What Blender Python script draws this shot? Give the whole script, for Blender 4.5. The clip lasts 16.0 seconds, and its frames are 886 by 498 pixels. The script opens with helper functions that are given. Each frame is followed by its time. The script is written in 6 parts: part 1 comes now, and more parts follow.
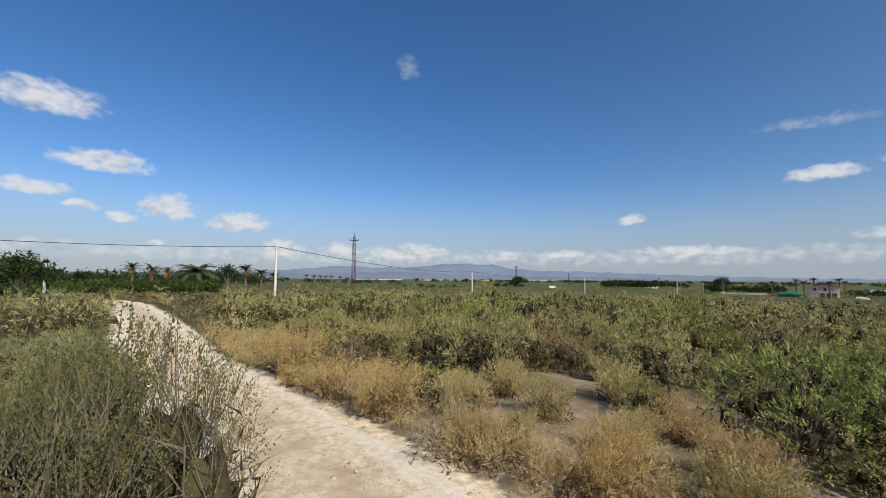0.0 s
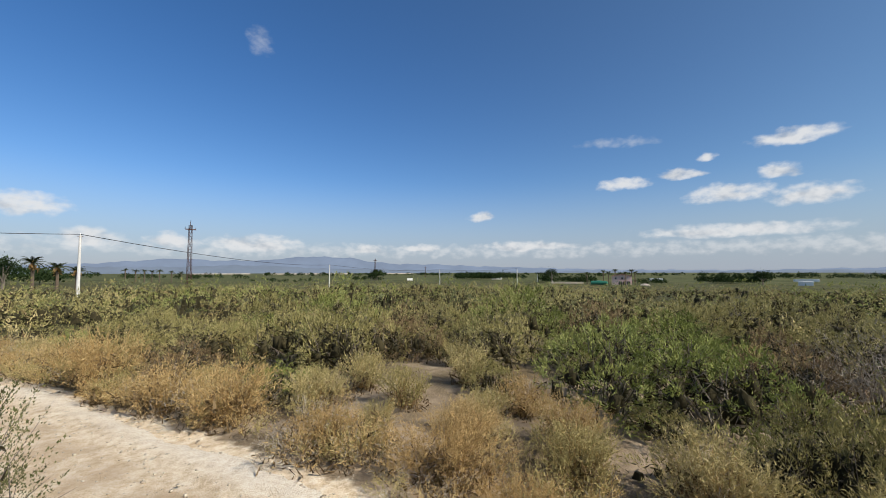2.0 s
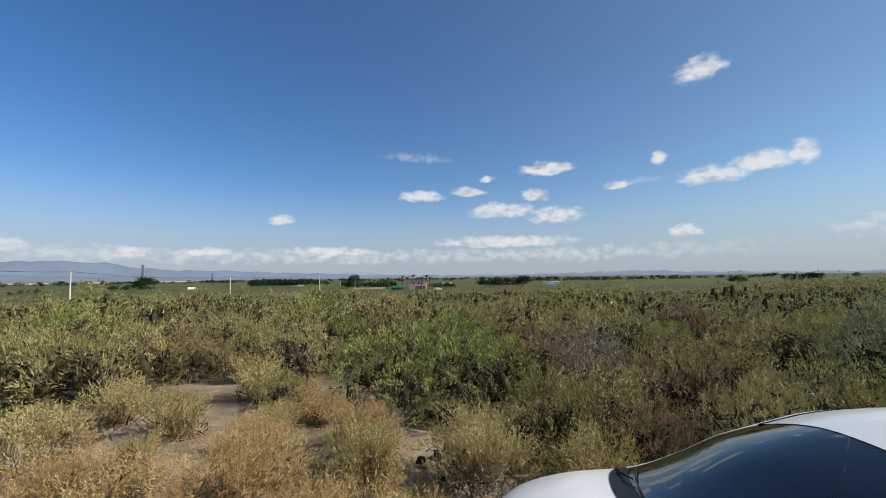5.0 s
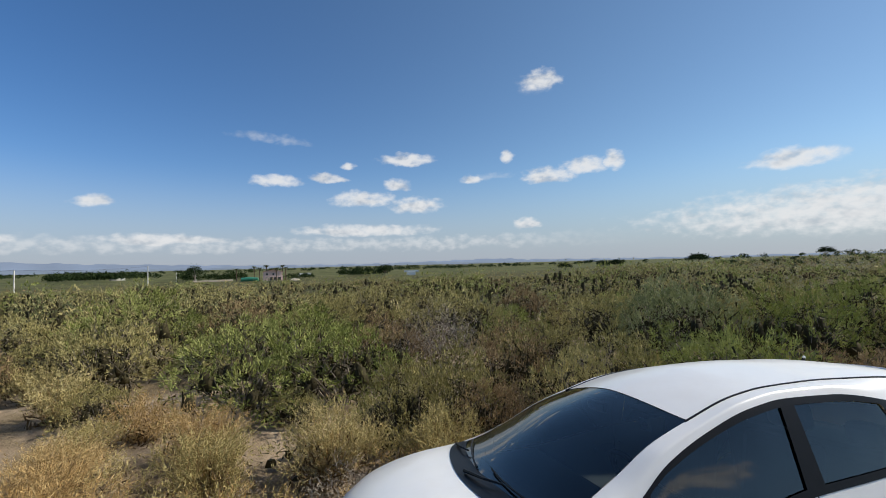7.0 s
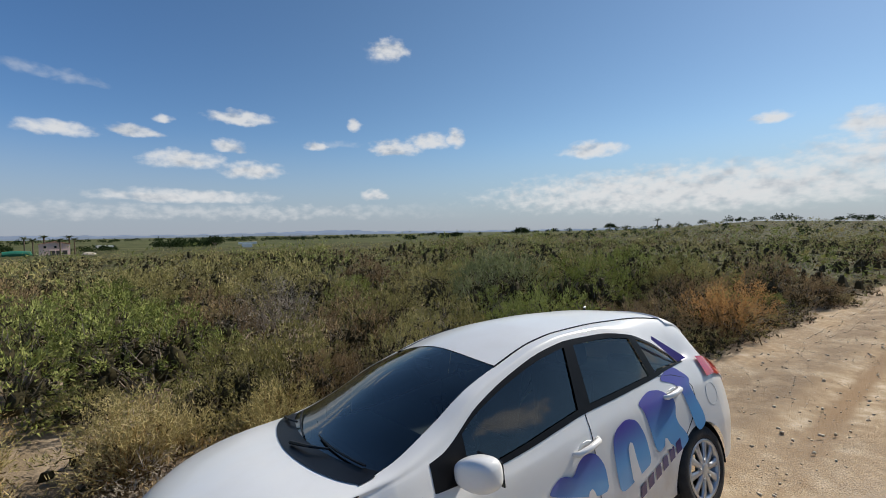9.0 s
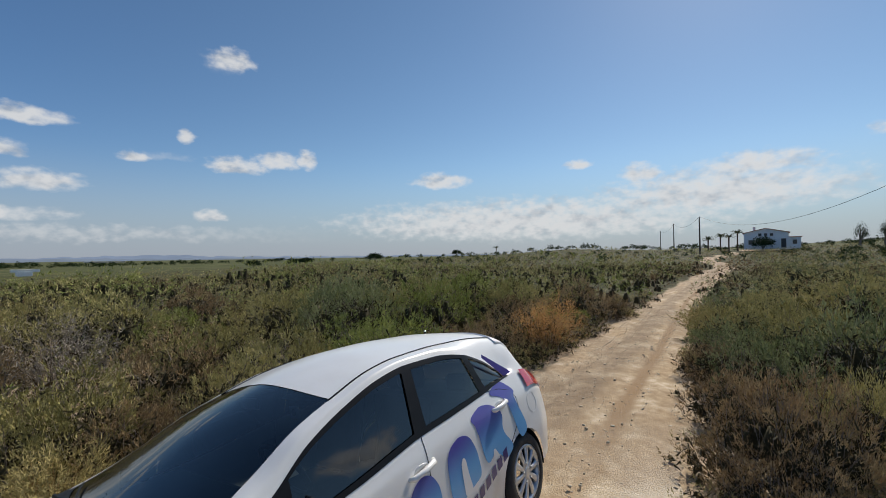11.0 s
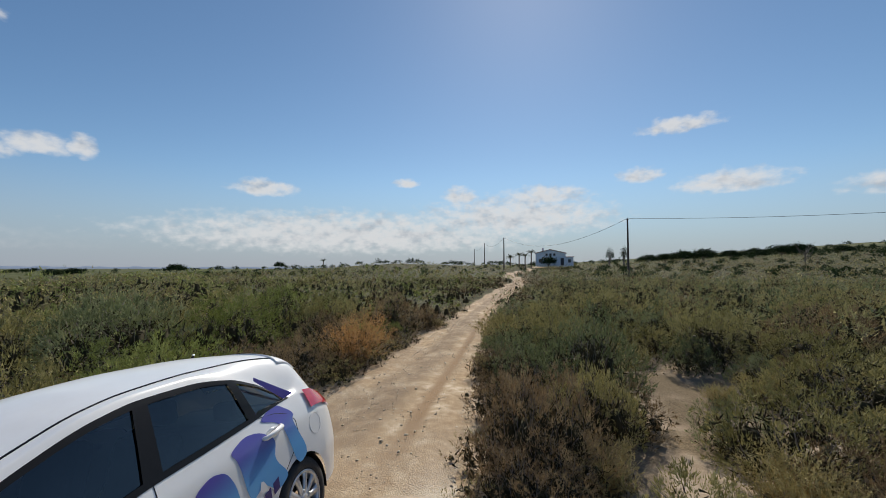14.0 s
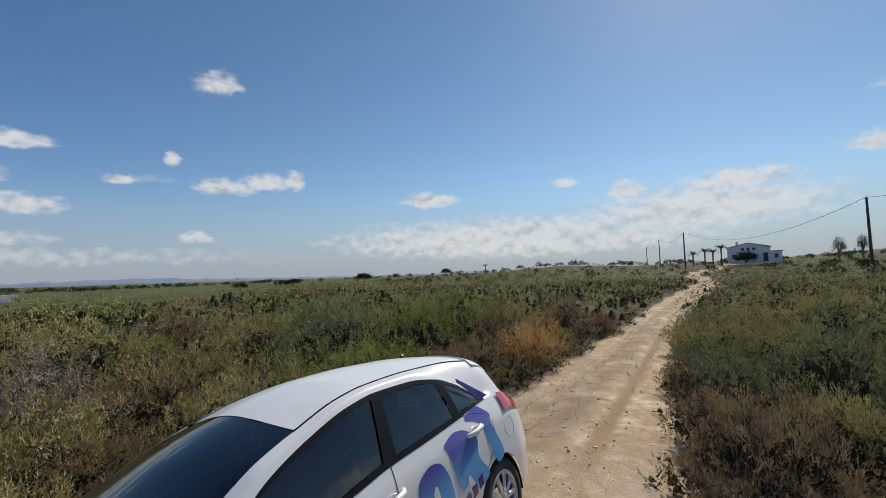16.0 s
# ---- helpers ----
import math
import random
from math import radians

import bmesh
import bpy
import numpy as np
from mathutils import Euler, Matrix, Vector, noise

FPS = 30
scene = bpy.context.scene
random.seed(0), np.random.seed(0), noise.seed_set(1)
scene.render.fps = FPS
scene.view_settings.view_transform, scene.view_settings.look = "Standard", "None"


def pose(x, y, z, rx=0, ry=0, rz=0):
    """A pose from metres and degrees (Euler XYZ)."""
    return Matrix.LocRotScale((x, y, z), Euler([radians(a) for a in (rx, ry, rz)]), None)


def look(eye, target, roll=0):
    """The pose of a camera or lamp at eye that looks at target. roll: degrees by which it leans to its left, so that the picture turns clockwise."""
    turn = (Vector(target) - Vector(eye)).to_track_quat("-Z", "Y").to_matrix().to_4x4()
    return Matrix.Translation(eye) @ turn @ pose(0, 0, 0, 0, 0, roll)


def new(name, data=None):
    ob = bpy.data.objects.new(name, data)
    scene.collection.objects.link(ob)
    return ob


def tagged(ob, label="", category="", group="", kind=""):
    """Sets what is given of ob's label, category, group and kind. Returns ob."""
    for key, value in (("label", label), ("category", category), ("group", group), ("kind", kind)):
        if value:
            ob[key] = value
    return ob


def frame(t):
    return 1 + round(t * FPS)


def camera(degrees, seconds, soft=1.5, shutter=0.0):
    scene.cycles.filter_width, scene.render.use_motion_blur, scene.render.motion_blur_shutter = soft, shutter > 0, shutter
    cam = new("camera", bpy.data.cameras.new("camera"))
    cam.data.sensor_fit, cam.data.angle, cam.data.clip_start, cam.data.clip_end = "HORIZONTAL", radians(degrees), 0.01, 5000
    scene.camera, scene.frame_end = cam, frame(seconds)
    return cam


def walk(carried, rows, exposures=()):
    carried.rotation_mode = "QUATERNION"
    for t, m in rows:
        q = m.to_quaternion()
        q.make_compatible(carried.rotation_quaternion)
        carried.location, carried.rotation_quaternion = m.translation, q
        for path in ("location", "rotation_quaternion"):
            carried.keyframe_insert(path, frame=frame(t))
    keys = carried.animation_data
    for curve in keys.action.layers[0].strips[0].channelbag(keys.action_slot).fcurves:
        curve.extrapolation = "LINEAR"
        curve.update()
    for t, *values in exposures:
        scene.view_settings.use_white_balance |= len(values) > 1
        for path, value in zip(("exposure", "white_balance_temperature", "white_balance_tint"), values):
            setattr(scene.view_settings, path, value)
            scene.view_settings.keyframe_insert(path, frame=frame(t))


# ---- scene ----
EXPOSURES = [(0.0, -0.02), (3.5, 0.1), (7.0, 0.08), (9.0, -0.05), (12.5, -0.14), (16.0, -0.12)]
cam = camera(93.5, 16.0, soft=0.9)
PATH = [
    (0, (-2.711, 3.381, 2.22), (-1.601, 5.039, 2.363), 0.4),
    (0.5, (-2.657, 3.439, 2.201), (-1.415, 5.002, 2.332), 0.4),
    (1, (-2.643, 3.454, 2.197), (-1.273, 4.906, 2.319), 0.3),
    (1.5, (-2.618, 3.482, 2.188), (-1.128, 4.811, 2.305), 0.2),
    (2, (-2.618, 3.482, 2.188), (-1.023, 4.683, 2.3), -0.1),
    (2.5, (-2.631, 3.467, 2.193), (-0.944, 4.537, 2.301), -0.3),
    (3, (-2.579, 3.524, 2.175), (-0.814, 4.46, 2.28), -0.3),
    (3.5, (-2.548, 3.424, 2.164), (-0.719, 4.227, 2.272), -0.4),
    (4, (-2.58, 3.353, 2.147), (-0.697, 4.017, 2.261), -0.5),
    (6.3, (-2.762, 3.344, 2.227), (-0.766, 3.291, 2.351), -1.3),
    (6.5, (-2.741, 3.306, 2.223), (-0.748, 3.189, 2.336), -1.4),
    (7, (-2.756, 3.27, 2.227), (-0.779, 2.979, 2.297), -1.4),
    (7.5, (-2.756, 3.237, 2.213), (-0.812, 2.77, 2.23), -1.4),
    (8, (-2.756, 3.21, 2.199), (-0.861, 2.57, 2.166), -1.3),
    (8.5, (-2.767, 3.194, 2.193), (-0.94, 2.385, 2.124), -1.2),
    (9, (-2.757, 3.162, 2.18), (-1.011, 2.191, 2.1), -1.0),
    (9.2, (-2.751, 3.192, 2.17), (-1.045, 2.151, 2.096), -0.8),
    (11.3, (-2.837, 3.042, 2.186), (-1.608, 1.465, 2.227), -0.5),
    (11.5, (-2.853, 3.021, 2.184), (-1.684, 1.4, 2.229), -0.2),
    (12, (-2.899, 2.994, 2.18), (-1.893, 1.267, 2.247), -0.0),
    (12.5, (-2.952, 2.918, 2.182), (-2.116, 1.102, 2.261), 0.2),
    (13, (-3.025, 2.868, 2.185), (-2.34, 0.991, 2.271), 0.3),
    (13.5, (-3.075, 2.847, 2.177), (-2.476, 0.941, 2.268), 0.2),
    (14, (-3.088, 2.839, 2.182), (-2.479, 0.936, 2.274), 0.0),
    (14.5, (-3.056, 2.833, 2.186), (-2.344, 0.967, 2.284), -0.3),
    (15, (-3.01, 2.879, 2.212), (-2.127, 1.087, 2.319), -0.7),
    (15.5, (-2.959, 2.932, 2.218), (-1.88, 1.251, 2.333), -1.2),
    (16, (-2.93, 2.997, 2.222), (-1.662, 1.455, 2.343), -1.7),
]
walk(cam, [(t, look(eye, target, roll)) for t, eye, target, roll in PATH], EXPOSURES)

# ---- world, sun ----
SUN_AZ, SUN_EL = 174.0, 38.5   # degrees clockwise from +y, and up
world = bpy.data.worlds.new("sky")
scene.world = world
world.use_nodes = True
wt = world.node_tree
wt.nodes.clear()


def node(tree, kind, **props):
    n = tree.nodes.new(kind)
    for key, value in props.items():
        setattr(n, key, value)
    return n


def link(tree, a, b):
    tree.links.new(a, b)


def math_node(tree, op, a, b=None, c=None, clamp=False):
    n = node(tree, "ShaderNodeMath", operation=op, use_clamp=clamp)
    for i, v in enumerate((a, b, c)):
        if v is None:
            continue
        if isinstance(v, (int, float)):
            n.inputs[i].default_value = v
        else:
            link(tree, v, n.inputs[i])
    return n.outputs[0]


def smooth(tree, v, lo, hi, to0=0.0, to1=1.0):
    n = node(tree, "ShaderNodeMapRange", interpolation_type="SMOOTHSTEP")
    link(tree, v, n.inputs[0])
    for i, x in enumerate((lo, hi, to0, to1)):
        n.inputs[i + 1].default_value = x
    return n.outputs[0]


def mix_col(tree, fac, a, b, blend="MIX"):
    n = node(tree, "ShaderNodeMix", data_type="RGBA", blend_type=blend)
    for i, v in ((0, fac), (6, a), (7, b)):
        if isinstance(v, (int, float)):
            n.inputs[i].default_value = v
        elif isinstance(v, tuple):
            n.inputs[i].default_value = (*v, 1.0) if len(v) == 3 else v
        else:
            link(tree, v, n.inputs[i])
    return n.outputs[2]


def noise_tex(tree, vec, scale, detail=3.0, rough=0.55, dims="3D"):
    n = node(tree, "ShaderNodeTexNoise", noise_dimensions=dims)
    n.inputs["Scale"].default_value = scale
    n.inputs["Detail"].default_value = detail
    n.inputs["Roughness"].default_value = rough
    if vec is not None:
        link(tree, vec, n.inputs["Vector"])
    return n


SKY_STRENGTH, CLOUD_LIGHT = 0.108, 0.82
sky = node(wt, "ShaderNodeTexSky", sky_type="NISHITA", sun_disc=False)
sky.sun_elevation, sky.sun_rotation = radians(SUN_EL), radians(SUN_AZ)
sky.air_density, sky.dust_density, sky.ozone_density, sky.altitude = 1.0, 0.12, 3.5, 30.0

# Clouds: azimuth, elevation, half width, half height in degrees.
CLOUDS_NORTH = [(-10.4, 17.2, 4.6, 2.0), (-5.7, 12.0, 4.4, 1.5), (-11.2, 8.7, 3.0, 1.0), (-7.6, 7.3, 1.6, .7), (-4.2, 6.5, 1.4, .8),
                (0.1, 7.8, 3.0, 1.9), (7.6, 6.6, 3.6, 1.5), (-1.0, 3.7, .9, .7), (12.6, 3.6, 3.2, 1.3), (19.7, 3.6, 2.4, 1.2),
                (28.7, 3.4, 6.6, 1.4), (42.7, 3.1, 2.0, .8), (58.4, 7.4, 2.0, .9), (50.0, 3.3, 3.6, .7), (65.0, 3.4, 7.0, .9)]
CLOUDS_EAST = [(76.7, 10.9, 3.3, 1.0), (82.9, 11.5, 2.6, .8), (85.8, 13.2, 1.2, .7), (93.7, 14.0, 3.9, 1.1), (92.2, 10.7, 1.9, 1.2),
               (87.6, 8.7, 4.6, 1.3), (94.6, 7.9, 3.8, 1.4), (109.9, 5.0, 2.0, .9), (102.5, 11.3, 1.9, .7), (107.3, 14.0, 1.2, .9),
               (112.2, 22.9, 2.7, 1.6), (113.2, 11.2, 3.8, 1.3), (117.5, 12.0, 3.4, 1.4), (121.0, 12.4, 1.4, 1.5), (88.0, 4.6, 10.0, 1.0)]
CLOUDS_SOUTH = [(138.9, 9.9, 4.1, 1.4), (157.2, 11.5, 2.2, .7), (164.6, 9.6, 2.6, 1.6), (150.0, 4.2, 26.0, 3.6), (172.0, 6.6, 14.0, 3.4),
                (176.0, 9.4, 6.0, 1.8), (192.3, 16.7, 4.9, 1.2), (187.7, 11.3, 3.0, 1.2), (197.1, 9.6, 6.0, 1.7), (212.0, 8.0, 6.0, 1.6)]
CLOUDS_WEST = [(228, 14, 6, 2), (240, 9, 8, 2.2), (252, 20, 6, 2.4), (262, 12, 7, 2.2), (275, 26, 6, 2.5), (285, 15, 8, 2.4), (298, 9, 8, 2), (308, 22, 7, 2.6), (322, 13, 6, 2), (335, 9, 6, 1.8)]
WISPS = [(28.8, 27.2, 1.9, 2.4), (78.5, 15.8, 3.0, .9), (111.6, 22.6, 3.2, 2.0), (75.0, 16.2, 5.0, .8), (105.0, 11.6, 4.0, .8), (-10.0, 30.0, 6.0, 2.5)]

coord = node(wt, "ShaderNodeTexCoord").outputs["Generated"]
xyz = node(wt, "ShaderNodeSeparateXYZ")
link(wt, coord, xyz.inputs[0])
az_raw = math_node(wt, "MULTIPLY", math_node(wt, "ARCTAN2", xyz.outputs[0], xyz.outputs[1]), 57.29578)
az_wrap = math_node(wt, "SUBTRACT", math_node(wt, "FLOORED_MODULO", math_node(wt, "ADD", az_raw, 90.0), 360.0), 90.0)
el_raw = math_node(wt, "MULTIPLY", math_node(wt, "ARCSINE", xyz.outputs[2]), 57.29578)
flat = node(wt, "ShaderNodeCombineXYZ")
link(wt, az_wrap, flat.inputs[0])
link(wt, math_node(wt, "MULTIPLY", el_raw, 1.6), flat.inputs[1])
warp = noise_tex(wt, flat.outputs[0], 0.42, 2.0, 0.45)
warp_xyz = node(wt, "ShaderNodeSeparateXYZ")
link(wt, warp.outputs["Color"], warp_xyz.inputs[0])
az = math_node(wt, "ADD", az_wrap, math_node(wt, "MULTIPLY_ADD", warp_xyz.outputs[0], 2.2, -1.1))
el = math_node(wt, "ADD", el_raw, math_node(wt, "MULTIPLY_ADD", warp_xyz.outputs[1], 1.0, -0.5))

blob = bpy.data.node_groups.new("cloud_blob", "ShaderNodeTree")
for name in ("az", "el", "az0", "el0", "w", "h"):
    blob.interface.new_socket(name, in_out="INPUT", socket_type="NodeSocketFloat")
blob.interface.new_socket("density", in_out="OUTPUT", socket_type="NodeSocketFloat")
gi, go = node(blob, "NodeGroupInput"), node(blob, "NodeGroupOutput")
u_ = math_node(blob, "DIVIDE", math_node(blob, "SUBTRACT", gi.outputs[0], gi.outputs[2]), gi.outputs[4])
v_ = math_node(blob, "DIVIDE", math_node(blob, "SUBTRACT", gi.outputs[1], gi.outputs[3]), gi.outputs[5])
v_ = math_node(blob, "MAXIMUM", v_, math_node(blob, "MULTIPLY", v_, -1.5))
r2 = math_node(blob, "ADD", math_node(blob, "MULTIPLY", u_, u_), math_node(blob, "MULTIPLY", v_, v_))
link(blob, math_node(blob, "SUBTRACT", 1.0, r2), go.inputs[0])


def cloud_field(rows):
    best = None
    for row in rows:
        g = node(wt, "ShaderNodeGroup", node_tree=blob)
        link(wt, az, g.inputs[0])
        link(wt, el, g.inputs[1])
        for i, v in enumerate(row):
            g.inputs[i + 2].default_value = v
        best = g.outputs[0] if best is None else math_node(wt, "MAXIMUM", best, g.outputs[0])
    return math_node(wt, "MAXIMUM", best, -1.5)


puff = noise_tex(wt, flat.outputs[0], 0.75, 5.0, 0.5)
puffs = math_node(wt, "MULTIPLY_ADD", puff.outputs[0], 1.9, -0.95)
heaps = math_node(wt, "ADD", cloud_field(CLOUDS_NORTH + CLOUDS_EAST + CLOUDS_SOUTH + [(c - 360 if c > 268 else c, *d) for c, *d in CLOUDS_WEST]), puffs)
wisps = math_node(wt, "ADD", cloud_field(WISPS), puffs)
cover = math_node(wt, "MAXIMUM", smooth(wt, heaps, -0.25, 1.15, 0.0, 0.92), smooth(wt, wisps, 0.15, 1.6, 0.0, 0.32))
# Light tops, greyer bases: the cloud's own thickness against a shifted copy of the noise.
shift = node(wt, "ShaderNodeVectorMath", operation="ADD")
link(wt, flat.outputs[0], shift.inputs[0])
shift.inputs[1].default_value = (0.0, 1.5, 0.0)
puff_up = noise_tex(wt, shift.outputs[0], 0.75, 3.0, 0.5)
body = noise_tex(wt, flat.outputs[0], 0.26, 3.0, 0.5)
body_up = noise_tex(wt, shift.outputs[0], 0.26, 3.0, 0.5)
relief = math_node(wt, "ADD", math_node(wt, "MULTIPLY", math_node(wt, "SUBTRACT", puff.outputs[0], puff_up.outputs[0]), 0.45), math_node(wt, "SUBTRACT", body.outputs[0], body_up.outputs[0]))
tone = smooth(wt, relief, -0.40, 0.10)
tone = math_node(wt, "MULTIPLY", tone, smooth(wt, heaps, 2.2, 0.3, 0.75, 1.0))
# The bank of small cumulus along the northern and eastern horizon.
bank = math_node(wt, "DIVIDE", math_node(wt, "SUBTRACT", el, 2.9), 1.35)
bank = math_node(wt, "SUBTRACT", 1.0, math_node(wt, "MULTIPLY", bank, bank))
bank = math_node(wt, "MULTIPLY", smooth(wt, math_node(wt, "MULTIPLY_ADD", puffs, 1.3, bank), 0.35, 1.45, 0.0, 0.46), smooth(wt, az_wrap, 128.0, 96.0))
cover = math_node(wt, "MAXIMUM", cover, bank)
cloud_col = mix_col(wt, tone, (0.50, 0.55, 0.62), (0.95, 0.955, 0.96))
# A pale haze low over the horizon.
haze = smooth(wt, el_raw, 13.0, -0.5, 0.0, 0.88)
bg_sky, bg_cloud, bg_haze = (node(wt, "ShaderNodeBackground") for _ in range(3))
hue = node(wt, "ShaderNodeHueSaturation")
# deeper blue away from the sun, paler round it
toward = node(wt, "ShaderNodeVectorMath", operation="DOT_PRODUCT")
link(wt, coord, toward.inputs[0])
toward.inputs[1].default_value = (math.sin(radians(SUN_AZ)) * math.cos(radians(SUN_EL)), math.cos(radians(SUN_AZ)) * math.cos(radians(SUN_EL)), math.sin(radians(SUN_EL)))
link(wt, smooth(wt, toward.outputs["Value"], -0.5, 0.95, 1.24, 1.06), hue.inputs["Saturation"])
link(wt, sky.outputs[0], hue.inputs["Color"])
tint = mix_col(wt, smooth(wt, toward.outputs["Value"], -0.4, 0.9), (1.04, 0.99, 1.08), (0.97, 0.96, 0.905))
link(wt, mix_col(wt, 1.0, hue.outputs[0], tint, "MULTIPLY"), bg_sky.inputs[0])
bg_sky.inputs[1].default_value = SKY_STRENGTH
link(wt, cloud_col, bg_cloud.inputs[0])
bg_cloud.inputs[1].default_value = CLOUD_LIGHT
bg_haze.inputs[0].default_value, bg_haze.inputs[1].default_value = (0.40, 0.475, 0.60, 1), 0.80
mix_h, mix_c = node(wt, "ShaderNodeMixShader"), node(wt, "ShaderNodeMixShader")
link(wt, haze, mix_h.inputs[0])
link(wt, bg_sky.outputs[0], mix_h.inputs[1])
link(wt, bg_haze.outputs[0], mix_h.inputs[2])
link(wt, cover, mix_c.inputs[0])
link(wt, mix_h.outputs[0], mix_c.inputs[1])
link(wt, bg_cloud.outputs[0], mix_c.inputs[2])
link(wt, mix_c.outputs[0], node(wt, "ShaderNodeOutputWorld").inputs[0])

sun = new("sun", bpy.data.lights.new("sun", "SUN"))
sun.data.energy, sun.data.angle, sun.data.color = 5.0, radians(0.5), (1.0, 0.94, 0.84)
_a, _e = radians(SUN_AZ), radians(SUN_EL)
sun.matrix_world = look((0, 0, 60), (-math.sin(_a) * math.cos(_e), -math.cos(_a) * math.cos(_e), 60 - math.sin(_e)))


# ---- materials ----
def material(name):
    m = bpy.data.materials.new(name)
    m.use_nodes = True
    t = m.node_tree
    t.nodes.clear()
    out = node(t, "ShaderNodeOutputMaterial")
    return m, t, out


def principled(t, out, rough=0.6, metal=0.0, spec=0.5):
    p = node(t, "ShaderNodeBsdfPrincipled")
    p.inputs["Roughness"].default_value = rough
    p.inputs["Metallic"].default_value = metal
    p.inputs["Specular IOR Level"].default_value = spec
    link(t, p.outputs[0], out.inputs[0])
    return p


def ramp(t, fac, stops):
    n = node(t, "ShaderNodeValToRGB")
    link(t, fac, n.inputs[0])
    while len(n.color_ramp.elements) < len(stops):
        n.color_ramp.elements.new(0.5)
    for e, (p, c) in zip(n.color_ramp.elements, stops):
        e.position, e.color = p, (*c, 1.0)
    return n.outputs[0]


def bump(t, p, height, strength, dist):
    b = node(t, "ShaderNodeBump")
    b.inputs["Strength"].default_value, b.inputs["Distance"].default_value = strength, dist
    link(t, height, b.inputs["Height"])
    link(t, b.outputs[0], p.inputs["Normal"])


def position(t):
    return node(t, "ShaderNodeNewGeometry").outputs["Position"]


def plain(name, col, rough=0.6, metal=0.0, vary=0.12, scale=6.0, spec=0.5, relief=0.0, coat=0.0):
    """A painted or plain surface with faint blotches and grain."""
    m, t, out = material(name)
    p = principled(t, out, rough, metal, spec)
    co = node(t, "ShaderNodeTexCoord").outputs["Object"]
    a, b = noise_tex(t, co, scale, 4.0), noise_tex(t, co, scale * 14, 2.0)
    f = math_node(t, "ADD", math_node(t, "MULTIPLY", a.outputs[0], 0.7), math_node(t, "MULTIPLY", b.outputs[0], 0.3))
    lo, hi = tuple(c * (1 - vary) for c in col), tuple(min(1, c * (1 + vary)) for c in col)
    link(t, ramp(t, f, [(0.3, lo), (0.7, hi)]), p.inputs["Base Color"])
    p.inputs["Coat Weight"].default_value = coat
    if relief:
        bump(t, p, b.outputs[0], relief, 0.01)
    return m


def foliage(name, cols, rough=0.85, patch=0.6, glow=0.14):
    """Leaves and twigs: colour by plant, by patch and by leaf; part of the light goes through."""
    m, t, out = material(name)
    p = principled(t, out, rough, 0.0, 0.12)
    geo = node(t, "ShaderNodeNewGeometry")
    a = noise_tex(t, geo.outputs["Position"], patch, 3.0)
    tone = node(t, "ShaderNodeAttribute", attribute_name="tone").outputs["Fac"]
    f = math_node(t, "MULTIPLY", a.outputs[0], 0.40)
    f = math_node(t, "MULTIPLY_ADD", geo.outputs["Random Per Island"], 0.20, f)
    f = math_node(t, "MULTIPLY_ADD", tone, 0.42, f)
    f = math_node(t, "MULTIPLY_ADD", node(t, "ShaderNodeObjectInfo").outputs["Random"], 0.20, f)
    col = ramp(t, f, [(0.22 + 0.56 * i / (len(cols) - 1), c) for i, c in enumerate(cols)])
    link(t, col, p.inputs["Base Color"])
    tr, mx = node(t, "ShaderNodeBsdfTranslucent"), node(t, "ShaderNodeMixShader")
    link(t, col, tr.inputs[0])
    mx.inputs[0].default_value = glow
    link(t, p.outputs[0], mx.inputs[1])
    link(t, tr.outputs[0], mx.inputs[2])
    link(t, mx.outputs[0], out.inputs[0])
    return m


OLIVE = foliage("olive_leaves", [(.116, .102, .035), (.211, .190, .066), (.328, .287, .108), (.464, .400, .171)], glow=.17)
GREEN = foliage("green_leaves", [(.081, .096, .024), (.159, .186, .045), (.257, .282, .075), (.373, .386, .128)], glow=.17)
GOLD = foliage("golden_twigs", [(.228, .139, .053), (.400, .254, .100), (.538, .371, .157), (.640, .487, .240)], glow=.25)
RUST = foliage("rust_twigs", [(.098, .063, .034), (.183, .119, .061), (.275, .188, .096), (.379, .280, .146)], glow=.18)
GREY = foliage("grey_twigs", [(.14, .11, .08), (.24, .195, .145), (.35, .295, .225), (.44, .385, .305)])
SALT = foliage("salt_leaves", [(.170, .144, .053), (.303, .252, .097), (.432, .357, .147), (.537, .442, .215)], glow=.2)
BLUSH = foliage("blue_green_leaves", [(.077, .091, .041), (.146, .164, .070), (.231, .253, .111), (.330, .336, .171)], glow=.2)
AMBER = foliage("amber_twigs", [(.253, .120, .036), (.414, .204, .066), (.529, .288, .102), (.598, .384, .168)], glow=.38)
THORN = foliage("dark_tiny_leaves", [(.052, .055, .019), (.099, .101, .035), (.155, .151, .056), (.224, .212, .092)])
# Twigs inside the leafy bushes: deep shade is put into their dark colour.
INNER_SHADE = foliage("shade_dark_twigs", [(.035, .030, .015), (.07, .058, .028), (.12, .10, .05)], patch=14.0, glow=0.0)
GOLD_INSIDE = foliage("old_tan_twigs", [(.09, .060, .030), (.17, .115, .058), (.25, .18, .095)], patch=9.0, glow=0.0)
OLD_WOOD = plain("weathered_twigs", (.165, .138, .112), 0.9, vary=0.45, scale=5)
BARK = plain("bark", (.20, .165, .13), 0.9, vary=0.35, scale=9)
HEDGE = foliage("hedge_leaves", [(.030, .046, .012), (.062, .088, .022), (.105, .135, .038)], patch=0.4)
TREE_GREEN = foliage("tree_leaves", [(.016, .030, .010), (.032, .052, .016), (.055, .08, .026)], patch=0.25)


